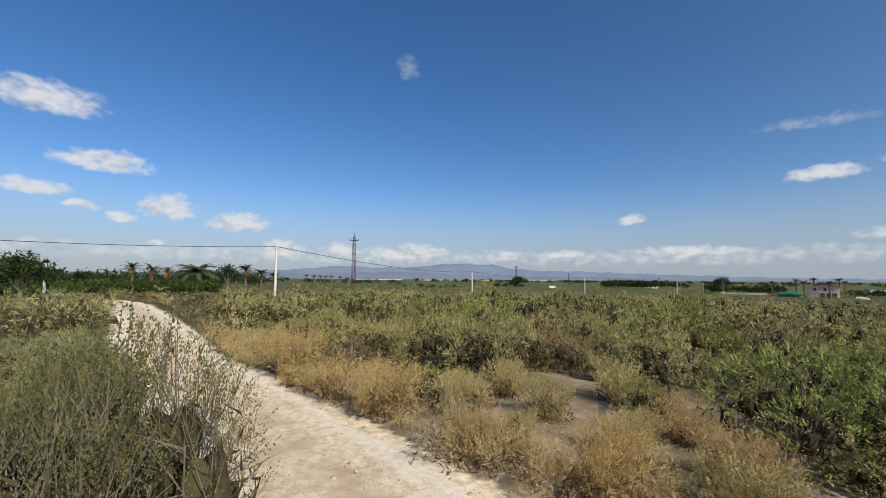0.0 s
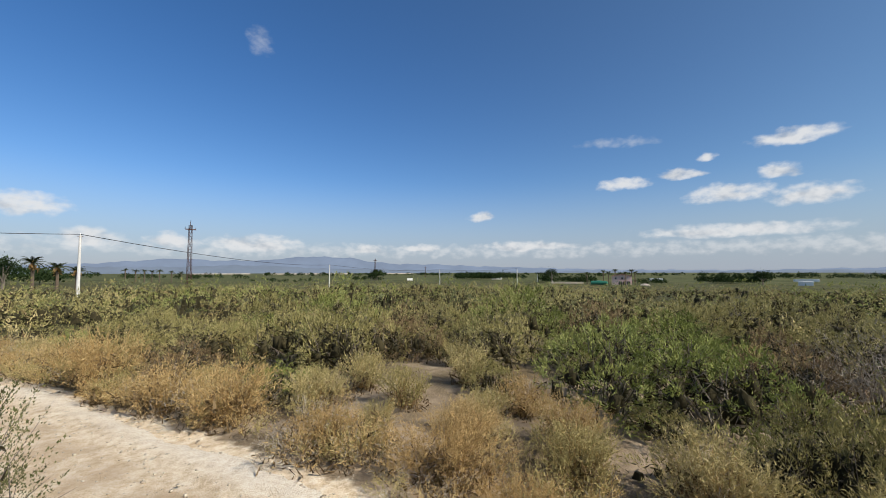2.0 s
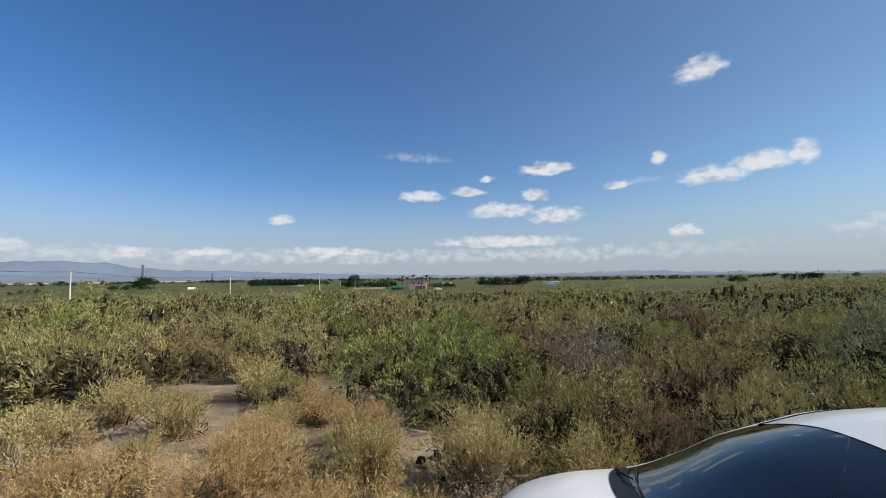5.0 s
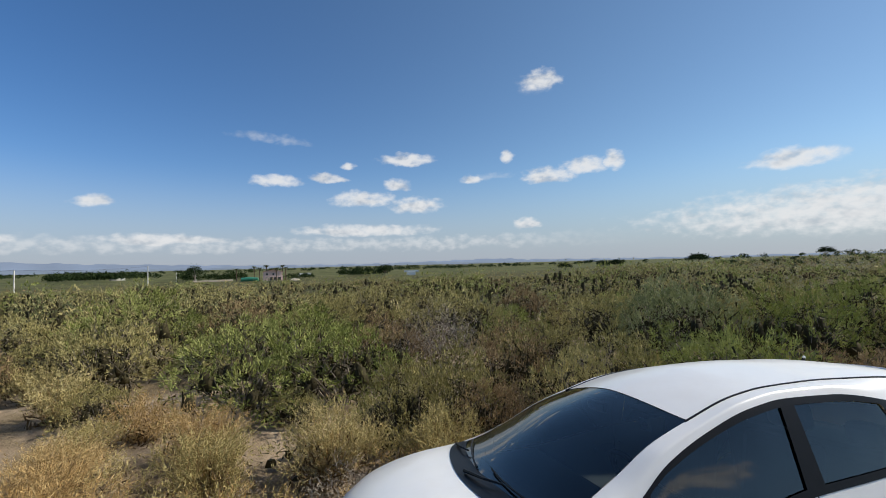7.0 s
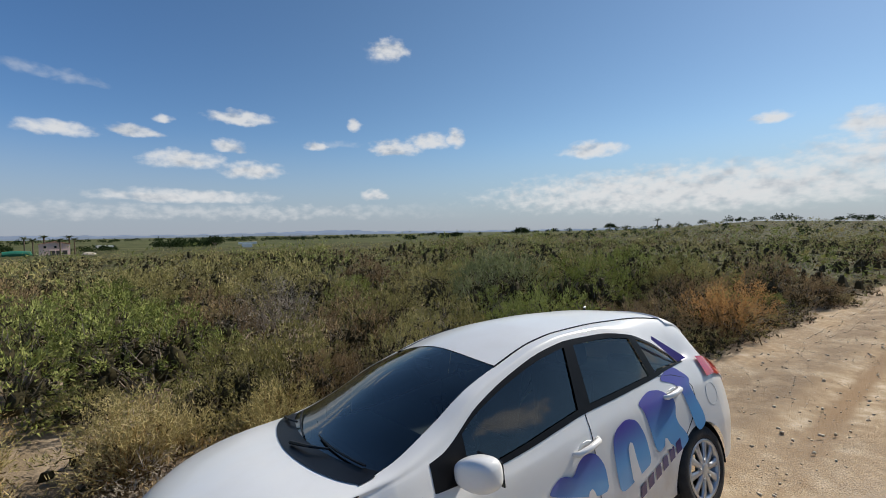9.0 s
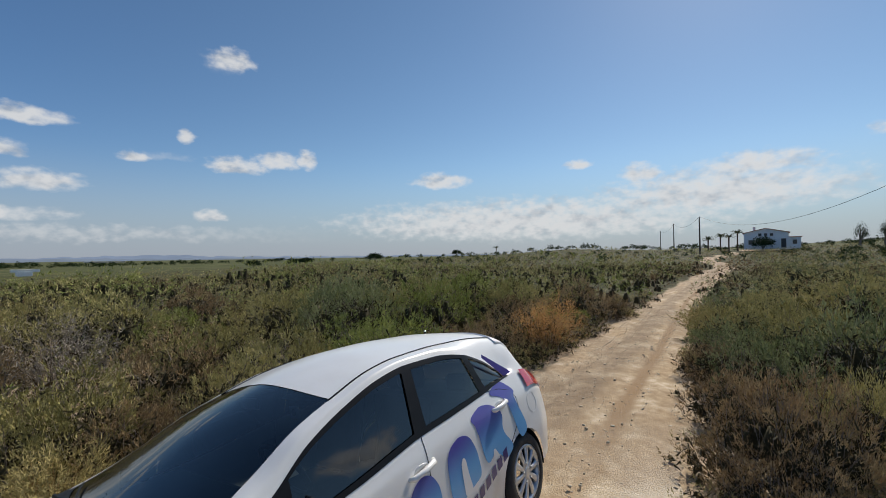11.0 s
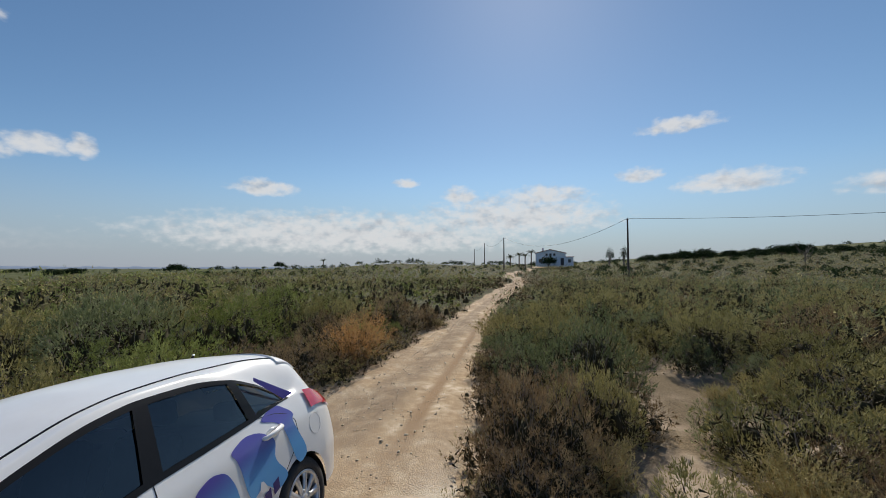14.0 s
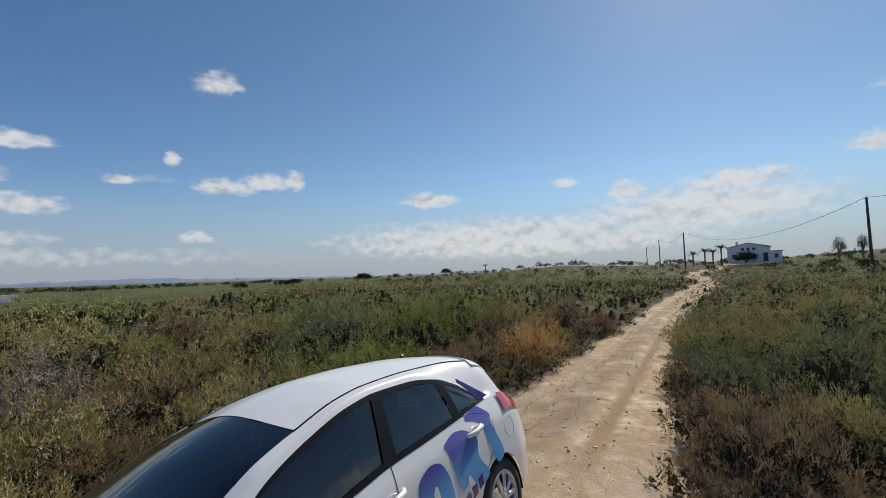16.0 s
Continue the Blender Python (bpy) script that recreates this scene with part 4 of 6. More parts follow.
# centre line, roof edge or screen edge, window top, belt, shoulder, waist, sill: half width and height at each station
ROW_Z0 = [.74, .90, 1.10, 1.27, 1.405, 1.48, 1.535, 1.55, 1.565, 1.56, 1.53, 1.455, 1.36, 1.20, 1.065, 1.04, 1.02, .97, .87, .70]
ROW_X1 = [.40, .50, .56, .56, .54, .565, .585, .59, .60, .605, .615, .645, .675, .715, .745, .75, .725, .70, .64, .50]
ROW_Z1 = [.73, .88, 1.06, 1.22, 1.355, 1.415, 1.462, 1.475, 1.488, 1.482, 1.455, 1.368, 1.29, 1.15, 1.055, 1.03, 1.01, .955, .845, .66]
ROW_X2 = [.54, .62, .68, .70, .715, .735, .732, .735, .713, .712, .722, .745, .775, .82, .835, .815, .80, .765, .69, .55]
ROW_Z2 = [.70, .85, .98, 1.07, 1.17, 1.115, 1.28, 1.368, 1.422, 1.430, 1.405, 1.315, 1.215, 1.045, 1.005, .99, .975, .92, .80, .62]
ROW_X3 = [.60, .69, .745, .77, .785, .79, .812, .822, .835, .842, .850, .856, .858, .858, .855, .845, .825, .785, .71, .57]
ROW_Z3 = [.67, .82, .94, 1.00, 1.045, 1.075, 1.068, 1.048, 1.025, 1.000, .972, .930, .912, .905, .925, .93, .905, .84, .71, .55]
ROW_X4 = [.66, .75, .81, .84, .858, .866, .872, .875, .878, .880, .882, .884, .885, .885, .882, .878, .865, .82, .74, .60]
ROW_Z4 = [.62, .75, .83, .86, .88, .88, .87, .86, .845, .83, .82, .81, .80, .80, .80, .80, .79, .74, .65, .52]
ROW_X5 = [.68, .77, .84, .875, .893, .897, .885, .880, .880, .880, .880, .880, .880, .885, .890, .893, .890, .85, .77, .62]
ROW_Z5 = [.50, .54, .55, .55, .55, .54, .52, .50, .48, .46, .45, .45, .45, .47, .50, .52, .53, .53, .50, .45]
ROW_X6 = [.64, .73, .80, .835, .855, .855, .845, .84, .84, .84, .84, .84, .84, .845, .85, .85, .85, .82, .74, .60]
ROW_Z6 = [.28, .26, .25, .24, .24, .22, .20, .20, .20, .20, .20, .20, .20, .20, .21, .22, .22, .22, .23, .25]
SLANT_V, SLANT_Y = [-.6, -.2, .40, .85, 1.02, 1.12, 1.6, 2.1, 2.3], [0, 0, -.11, -.04, .05, .085, .05, 0, 0]
BOW_V, BOW_Y = [-.92, -.45, -.1, .5, 1.3, 1.64, 2.45, 2.6, 3.1, 3.52], [-.03, -.06, -.02, 0, .02, .04, .155, .16, .12, .10]


def pchip(xk, yk, x):
    """A smooth curve through keys that does not overshoot."""
    xk, yk, x = np.asarray(xk, float), np.asarray(yk, float), np.asarray(x, float)
    h, d = np.diff(xk), np.diff(yk) / np.diff(xk)
    m = np.zeros_like(yk)
    same = d[:-1] * d[1:] > 0
    w1, w2 = 2 * h[1:] + h[:-1], h[1:] + 2 * h[:-1]
    with np.errstate(divide="ignore", invalid="ignore"):
        m[1:-1] = np.where(same, (w1 + w2) / (w1 / d[:-1] + w2 / d[1:]), 0.0)
    m[0], m[-1] = d[0], d[-1]
    i = np.clip(np.searchsorted(xk, x) - 1, 0, len(h) - 1)
    t = (np.clip(x, xk[0], xk[-1]) - xk[i]) / h[i]
    return (2 * t ** 3 - 3 * t ** 2 + 1) * yk[i] + (t ** 3 - 2 * t ** 2 + t) * h[i] * m[i] + (-2 * t ** 3 + 3 * t ** 2) * yk[i + 1] + (t ** 3 - t ** 2) * h[i] * m[i + 1]


def hull(v, s):
    """A point of the car's skin on its right half: v along the car, s from the centre line (0) down to the sill (6)."""
    v, s = np.broadcast_arrays(np.asarray(v, float), np.asarray(s, float))
    xs = np.stack([0 * v] + [pchip(V_KEYS, k, v) for k in (ROW_X1, ROW_X2, ROW_X3, ROW_X4, ROW_X5, ROW_X6)])
    zs = np.stack([pchip(V_KEYS, k, v) for k in (ROW_Z0, ROW_Z1, ROW_Z2, ROW_Z3, ROW_Z4, ROW_Z5, ROW_Z6)])
    i = np.clip(np.floor(s).astype(int), 0, 5)
    t = s - i

    def pick(a, k):
        return np.take_along_axis(a, np.clip(k, 0, 6)[None], 0)[0]

    def cat(a, first):
        p0, p1, p2, p3 = (pick(a, i + k) for k in (-1, 0, 1, 2))
        p0 = np.where(i == 0, first * p2, p0)
        lin = p1 + (p2 - p1) * t
        cr = 0.5 * (2 * p1 + (p2 - p0) * t + (2 * p0 - 5 * p1 + 4 * p2 - p3) * t ** 2 + (3 * p1 - p0 - 3 * p2 + p3) * t ** 3)
        keep = np.where((i == 2), 0.35, np.where(i == 0, 1.0, 0.75))
        return lin + (cr - lin) * keep

    x, z = cat(xs, -1.0), cat(zs, 1.0)
    y = v + np.interp(v, SLANT_V, SLANT_Y) * np.clip(s - 2, 0, 1) + np.interp(v, BOW_V, BOW_Y) * (1 - np.clip(s, 0, 1) ** 2)
    return np.stack([x, y, z], -1)


def skin(vs, ss, side, lift=0.0, drop=None):
    """Vertices and quads of a patch of the skin, on one side (-1, 1) or both (0), lifted off it."""
    vv, sg = np.meshgrid(vs, ss, indexing="ij")
    p = hull(vv, sg)
    if lift:
        dv, ds = hull(vv + 1e-3, sg) - hull(vv - 1e-3, sg), hull(vv, np.minimum(sg + 1e-3, 5.999)) - hull(vv, np.maximum(sg - 1e-3, 0))
        n = np.cross(ds, dv)
        n /= np.linalg.norm(n, axis=-1, keepdims=True) + 1e-12
        n *= np.where((n * (p - np.array([0, 1.2, 0.6]))).sum(-1, keepdims=True) < 0, -1, 1)
        p = p + n * lift
    if side == 0:
        q = p[:, ::-1] * np.array([-1, 1, 1])
        p = np.concatenate([q[:, :-1] if ss[0] == 0 else q, p], 1)
    elif side < 0:
        p = p * np.array([-1, 1, 1])
    a, b = p.shape[:2]
    i, j = np.meshgrid(np.arange(a - 1), np.arange(b - 1), indexing="ij")
    quads = np.stack([i * b + j, i * b + j + 1, (i + 1) * b + j + 1, (i + 1) * b + j], -1).reshape(-1, 4)
    if side < 0:
        quads = quads[:, ::-1]
    return p.reshape(-1, 3), quads[:, ::-1]


def outward(v, q):
    """Turns faces so that they look away from the cabin's middle."""
    a, b, c = v[q[:, 0]], v[q[:, 1]], v[q[:, 2]]
    n = np.cross(b - a, c - a)
    inner = np.stack([0 * a[:, 0], np.clip(a[:, 1], 0.0, 2.4), np.full(len(a), .7)], -1)
    wrong = (n * (a - inner)).sum(1) < 0
    q = q.copy()
    q[wrong] = q[wrong][:, ::-1]
    return q


def patch(name, vs, ss, side, mat, lift=0.0, thick=0.0, label="", parent=None):
    v, q = skin(np.asarray(vs, float), np.asarray(ss, float), side, lift)
    q = outward(v, q)
    ob = part(name, mesh_from(name, v, q, mat, True), None, parent or car, label)
    if thick:
        mod = ob.modifiers.new("thickness", "SOLIDIFY")
        mod.thickness, mod.offset = thick, -1.0
    return ob


def seam(name, vs, ss, side, radius=0.0035, mat=None, parent=None):
    p = hull(np.asarray(vs, float), np.asarray(ss, float)) * np.array([side, 1, 1])
    return part(name, tube([tuple(a) for a in p], radius, 5), mat or BLACK, parent or car)


def paint_material():
    m, t, out = material("white_car_paint")
    p = principled(t, out, 0.32, 0.0, 0.5)
    co = node(t, "ShaderNodeTexCoord").outputs["Object"]
    dust = noise_tex(t, co, 3.0, 5.0, 0.65)
    sep = node(t, "ShaderNodeSeparateXYZ")
    link(t, co, sep.inputs[0])
    low = smooth(t, sep.outputs[2], 0.75, 0.2)
    f = math_node(t, "MULTIPLY", math_node(t, "MULTIPLY_ADD", low, 0.5, 0.10), smooth(t, dust.outputs[0], 0.4, 0.7))
    link(t, mix_col(t, f, (.79, .775, .74), (.55, .47, .37)), p.inputs["Base Color"])
    p.inputs["Coat Weight"].default_value, p.inputs["Coat Roughness"].default_value = 0.45, 0.05
    return m


def car_glass(name, tint, rough=0.0):
    m, t, out = material(name)
    tr, gl, mx = node(t, "ShaderNodeBsdfTransparent"), node(t, "ShaderNodeBsdfGlossy"), node(t, "ShaderNodeMixShader")
    tr.inputs[0].default_value = (*tint, 1)
    gl.inputs["Roughness"].default_value = rough
    fr = node(t, "ShaderNodeFresnel")
    fr.inputs[0].default_value = 1.8
    co = node(t, "ShaderNodeTexCoord").outputs["Object"]
    film = noise_tex(t, co, 2.5, 4.0)
    link(t, ramp(t, film.outputs[0], [(0.35, (.85, .87, .88)), (0.7, (1, 1, 1))]), gl.inputs[0])
    link(t, fr.outputs[0], mx.inputs[0])
    link(t, tr.outputs[0], mx.inputs[1])
    link(t, gl.outputs[0], mx.inputs[2])
    link(t, mx.outputs[0], out.inputs[0])
    return m


def decal_material(name, top, low, z0, z1):
    m, t, out = material(name)
    p = principled(t, out, 0.35, 0.0, 0.5)
    co = node(t, "ShaderNodeTexCoord").outputs["Object"]
    sep = node(t, "ShaderNodeSeparateXYZ")
    link(t, co, sep.inputs[0])
    wob = noise_tex(t, co, 5.0, 2.0)
    rise = math_node(t, "MULTIPLY_ADD", sep.outputs[1], 0.154, sep.outputs[2])
    f = smooth(t, math_node(t, "MULTIPLY_ADD", wob.outputs[0], 0.05, rise), z0, z1)
    link(t, mix_col(t, f, low, top), p.inputs["Base Color"])
    p.inputs["Coat Weight"].default_value = 0.6
    return m


PAINT = paint_material()
BLACK = plain("black_trim", (.006, .006, .007), 0.4, vary=0.3, scale=20, spec=0.2)
RUBBER = plain("tyre_rubber", (.028, .027, .026), 0.85, vary=0.3, scale=25, relief=0.3)
ALLOY = plain("silver_wheel_trim", (.55, .55, .55), 0.35, 0.6, vary=0.1, scale=10)
GLASS_SCREEN = car_glass("windscreen_glass", (.34, .45, .48))
GLASS_SIDE = car_glass("tinted_side_glass", (.17, .235, .25))
RED_LENS = plain("red_lamp_lens", (.50, .012, .02), 0.12, vary=0.25, scale=9, coat=1.0)
CABIN = plain("cabin_fabric", (.022, .023, .026), 0.85, vary=0.25, scale=15)
DASH = plain("dash_plastic", (.03, .031, .034), 0.5, vary=0.2, scale=18)
GREY_SEAT = plain("grey_seat", (.14, .14, .135), 0.9, vary=0.2, scale=15)
STICKER = plain("white_paper", (.75, .75, .72), 0.6)
BLUE_DECAL = decal_material("violet_to_blue_film", (.085, .068, .34), (.13, .37, .66), 0.74, 1.03)
VIOLET_DECAL = plain("violet_film", (.085, .07, .33), 0.35, vary=0.12, coat=0.5)
DARK_DECAL = plain("dark_violet_film", (.035, .022, .15), 0.4, vary=0.1, coat=0.5)

car = new("car")
car.matrix_basis = CAR
tagged(car, "white five-door hatchback with violet-blue side graphics on the track", "car")


def build_car_body():
    vs = np.unique(np.round(np.concatenate([np.linspace(-.92, 3.52, 150), [-.15, 2.26, 1.64, 2.45, 2.58, -.47, -.70]]), 4))
    ss = np.unique(np.round(np.concatenate([np.linspace(0, 6, 61), [1.0, 2.0, 3.0]]), 4))
    v, q = skin(vs, ss, 0)
    a, b, n = len(vs), 2 * len(ss) - 1, len(ss)
    i, j = np.meshgrid(np.arange(a - 1), np.arange(b - 1), indexing="ij")
    vm = (vs[:-1] + vs[1:])[i.ravel()] / 2
    sd = np.concatenate([-ss[::-1][:-1], ss])
    sm = np.abs((sd[:-1] + sd[1:])[j.ravel()] / 2)
    door_light = (sm > 2) & (sm < 3) & (vm > -.15) & (vm < 2.26)
    screen = (sm < 1) & (vm > 1.64) & (vm < 2.58)
    tail = (sm < 1) & (vm > -.70) & (vm < -.47)
    for yc, zc, rad in ((-.10, .265, .362), (2.56, .265, .362)):
        dy, dz = v[:, 1] - yc, v[:, 2] - zc
        d = np.hypot(dy, dz)
        near = (np.abs(v[:, 0]) > .5) & (np.abs(d - rad) < 0.035) & (v[:, 2] > 0.15)
        k = np.where(near, rad / np.maximum(d, 1e-6), 1.0)
        v[:, 1], v[:, 2] = yc + dy * k, zc + dz * k
    mid = v[q].mean(1)
    arch = np.zeros(len(q), bool)
    for yc, zc, rad in ((-.10, .265, .362), (2.56, .265, .362)):
        arch |= (np.hypot(mid[:, 1] - yc, mid[:, 2] - zc) < rad) & (np.abs(mid[:, 0]) > .45)
    keep = ~(door_light | screen | tail | arch)
    part("body", mesh_from("body", v, outward(v, q[keep]), PAINT, True), None, car)
    # tail panel and inner tub
    part("tailgate", box(-.58, .58, -.985, -.90, .30, .74, bev=0.03), PAINT, car)
    part("underbody", box(-.80, .80, .30, 2.2, .14, .34, bev=0.03), BLACK, car)
    part("luggage_bay", box(-.68, .68, -.66, .05, .24, .93, bev=0.05), CABIN, car)
    part("firewall", box(-.70, .70, 2.28, 3.2, .20, .86, bev=0.05), BLACK, car)
    for yc in (-.10, 2.56):
        for sx in (-1, 1):
            bm = bmesh.new()
            ring = [(yc + .360 * math.cos(a), .265 + .360 * math.sin(a)) for a in np.linspace(-.15, math.pi + .15, 28)]
            rows = []
            for y, z in ring:
                rows.append([bm.verts.new((sx * x, y, z)) for x in (.50, .86)])
            for r0, r1 in zip(rows, rows[1:]):
                bm.faces.new((r0[0], r0[1], r1[1], r1[0]))
            part("arch_liner", bm, BLACK, car)


def build_wheel(x, y, z):
    sx = -1 if x < 0 else 1
    wheel = part("wheel", tyre_mesh(), None, car)
    wheel.matrix_basis = pose(x, y, z, 0, 0, 0 if sx < 0 else 180)
    rim = part("rim", bmesh_rim(), ALLOY, wheel, "ten-spoke silver wheel trim")
    return wheel


def lathe(profile, sides, axis_x=True):
    """Turns (offset along x, radius) rows round the x axis."""
    bm = bmesh.new()
    rings = [[bm.verts.new((o, r * math.cos(a), r * math.sin(a))) for a in np.linspace(0, math.tau, sides, endpoint=False)] for o, r in profile]
    for r0, r1 in zip(rings, rings[1:]):
        for k in range(sides):
            f = bm.faces.new((r0[k], r0[(k + 1) % sides], r1[(k + 1) % sides], r1[k]))
            f.smooth = True
    return bm


MESHES = {}


def tyre_mesh():
    if "tyre" not in MESHES:
        bm = lathe([(.17, .21), (.185, .25), (.18, .295), (.15, .318), (.10, .322), (.05, .322), (.015, .316), (-.012, .295), (-.018, .26), (-.008, .222), (.02, .215)], 48)
        me = bpy.data.meshes.new("tyre")
        bm.to_mesh(me)
        bm.free()
        me.materials.append(RUBBER)
        MESHES["tyre"] = me
    return MESHES["tyre"]


def bmesh_rim():
    bm = lathe([(.02, .218), (-.012, .222), (-.014, .205), (.012, .19), (.05, .185)], 48)
    hub = lathe([(-.012, .0), (-.014, .03), (-.008, .05), (.03, .055)], 24)
    for src in (hub,):
        me = bpy.data.meshes.new("tmp")
        src.to_mesh(me)
        src.free()
        bm.from_mesh(me)
        bpy.data.meshes.remove(me)
    for k in range(10):
        a = k * math.tau / 10
        prof = [(.04, .030, -.004), (.10, .020, -.008), (.16, .026, -.006), (.205, .038, .0)]
        ring = []
        for r, w, o in prof:
            c, s_ = math.cos(a), math.sin(a)
            ring.append([bm.verts.new((o + dx, r * c - u * s_, r * s_ + u * c)) for dx, u in ((0, -w), (-.006, 0), (0, w), (.02, w * .8), (.02, -w * .8))])
        for r0, r1 in zip(ring, ring[1:]):
            for m_ in range(5):
                f = bm.faces.new((r0[m_], r0[(m_ + 1) % 5], r1[(m_ + 1) % 5], r1[m_]))
                f.smooth = True
    for k in range(5):
        a = k * math.tau / 5 + .3
        bmesh.ops.create_icosphere(bm, subdivisions=1, radius=0.012, matrix=Matrix.Translation((-.012, .072 * math.cos(a), .072 * math.sin(a))))
    return bm


def side_x(y, z):
    """The skin's half width at a height of the door."""
    s = np.linspace(2.9, 6.0, 120)
    p = hull(np.full(120, y), s)
    return float(np.interp(-z, -p[:, 2], p[:, 0]))


DECALS = {
    "twin_hump": [(1.563, 0.652), (1.542, 0.691), (1.466, 0.727), (1.414, 0.722), (1.352, 0.692), (1.293, 0.761), (1.213, 0.792), (1.119, 0.758), (1.056, 0.664), (1.046, 0.484)],
    "arch": [(0.958, 0.762), (0.910, 0.841), (0.785, 0.880), (0.671, 0.847), (0.601, 0.727), (0.570, 0.538), (0.685, 0.508), (0.933, 0.445), (0.954, 0.580)],
    "flag": [(0.615, 0.935), (0.449, 0.985), (0.302, 0.961), (0.161, 0.860), (0.215, 0.730), (0.064, 0.566), (0.205, 0.501), (0.347, 0.618), (0.495, 0.556), (0.563, 0.873)],
    "hook": [(0.285, 1.022), (0.044, 1.091), (-0.136, 0.960), (-0.071, 0.917), (-0.205, 0.622), (-0.045, 0.566), (0.037, 0.869), (0.091, 0.960)],
    "fin": [(0.25, 1.345), (-0.235, 1.095), (-0.095, 1.085), (0.25, 1.315)],
    "wedge": [(0.421, 1.039), (0.243, 1.091), (0.386, 1.059)],
}


def build_decal(name, outline, mat, lift=0.004):
    """A film on the car's left side, following the skin."""
    pts = [Vector((y, z, 0)) for y, z in outline]
    bm = bmesh.new()
    face = bm.faces.new([bm.verts.new((p.x, p.y, 0)) for p in pts])
    bmesh.ops.triangulate(bm, faces=[face])
    for _ in range(3):
        bmesh.ops.subdivide_edges(bm, edges=[e for e in bm.edges if e.calc_length() > 0.05], cuts=1, use_grid_fill=True)
        bmesh.ops.triangulate(bm, faces=bm.faces[:])
    for v in bm.verts:
        y, z = v.co.x, v.co.y
        v.co = (-side_x(y, z) - lift, y, z)
    for f in bm.faces:
        f.smooth = True
    return part(name, bm, mat, car, "violet-to-blue printed film graphic")


def rounded(outline, cuts=2):
    """Softens a polygon's corners."""
    pts = [np.array(p) for p in outline]
    for _ in range(cuts):
        out = []
        for a, b in zip(pts, pts[1:] + pts[:1]):
            out += [a * .8 + b * .2, a * .2 + b * .8]
        pts = out
    return [tuple(p) for p in pts]


def build_car():
    build_car_body()
    lin = np.linspace
    # glass
    scr = patch("windscreen", lin(1.64, 2.53, 24), lin(0, .985, 14), 0, GLASS_SCREEN, -0.004)
    patch("rear_window", lin(-.68, -.48, 8), lin(0, .97, 10), 0, GLASS_SIDE, -0.004)
    for side in (-1, 1):
        patch("front_door_window", lin(1.105, 2.04, 22), lin(2.09, 2.94, 10), side, GLASS_SIDE, -0.008)
        patch("rear_door_window", lin(.445, 1.015, 14), lin(2.09, 2.93, 10), side, GLASS_SIDE, -0.008)
        patch("quarter_window", lin(-.07, .36, 10), lin(2.12, 2.88, 8), side, GLASS_SIDE, -0.008)
        patch("pillar_trim", lin(1.015, 1.105, 5), lin(2.0, 3.0, 12), side, BLACK, 0.002)
        patch("pillar_trim", lin(.36, .445, 5), lin(2.0, 3.0, 12), side, BLACK, 0.002)
        patch("mirror_sail", lin(2.04, 2.26, 8), lin(2.0, 3.0, 10), side, BLACK, 0.002)
        patch("window_surround", lin(-.15, 2.26, 60), [1.98, 2.03, 2.09], side, BLACK, 0.002)
        patch("window_sill_strip", lin(-.15, 2.26, 60), [2.92, 2.97, 3.02], side, BLACK, 0.003)
        patch("quarter_trim", lin(-.15, -.07, 4), lin(2.0, 3.0, 8), side, BLACK, 0.002)
        seam("roof_groove", lin(-.40, 1.66, 40), np.full(40, 1.0), side, 0.007)
        seam("door_gap", np.full(16, 1.065), lin(3.0, 5.7, 16), side)
        seam("door_gap", [.36, .15, -.02, -.10, -.10, .02, .20, .33, .36], [3.02, 3.25, 3.55, 3.9, 4.25, 4.55, 4.85, 5.3, 5.7], side)
        seam("door_gap", np.full(14, 2.33), lin(3.0, 5.7, 14), side)
        seam("bonnet_gap", lin(2.62, 3.45, 16), np.full(16, 1.55), side)
        lamp = patch("tail_lamp", lin(-.80, -.36, 16), lin(2.86, 3.80, 12), side, RED_LENS, 0.018, label="red wrap-around tail lamp")
        patch("headlamp", lin(3.10, 3.42, 8), lin(2.3, 3.6, 8), side, GLASS_SIDE, 0.006, label="clear swept-back headlamp")
        # door handles
        for y0, y1, z0, z1 in ((1.075, 1.325, .838, .812), (.06, .30, .925, .905)):
            x = side_x((y0 + y1) / 2, (z0 + z1) / 2) + 0.004
            pts = [(side * (x - .012), y0, z0), (side * (x + .020), y0 + .03, z0), (side * (x + .030), (y0 + y1) / 2, (z0 + z1) / 2), (side * (x + .020), y1 - .03, z1), (side * (x - .012), y1, z1)]
            h = part("door_handle", tube(pts, [.014, .019, .019, .018, .012], 10), PAINT, car)
            for f in h.data.polygons:
                f.use_smooth = True
            cup = bmesh.new()
            bmesh.ops.create_uvsphere(cup, u_segments=14, v_segments=8, radius=1.0, matrix=Matrix.Translation((side * (x - .004), (y0 + y1) / 2, (z0 + z1) / 2 - .004)) @ Matrix.Diagonal((.006, .075, .036, 1)))
            part("handle_recess", cup, ALLOY, car)
        # door mirror
        bm = bmesh.new()
        bmesh.ops.create_uvsphere(bm, u_segments=28, v_segments=18, radius=1.0)
        for v in bm.verts:
            x, y, z = v.co
            e = lambda c, k: math.copysign(abs(c) ** k, c)
            x, y, z = e(x, .6), e(y, .75), e(z, .65)
            wide = 1.0 - .22 * max(0.0, -x * side)
            v.co = (side * (.985 + .118 * x * side), 2.09 + .075 * y - .02 * x * side, .985 + .082 * z * wide + .012 * x * side)
        for f in bm.faces:
            f.smooth = True
        mirror = part("door_mirror", bm, PAINT, car)
        part("mirror_base", tube([(side * .84, 2.12, .93), (side * .91, 2.11, .94), (side * .96, 2.10, .95)], [.035, .028, .024], 8), BLACK, mirror)
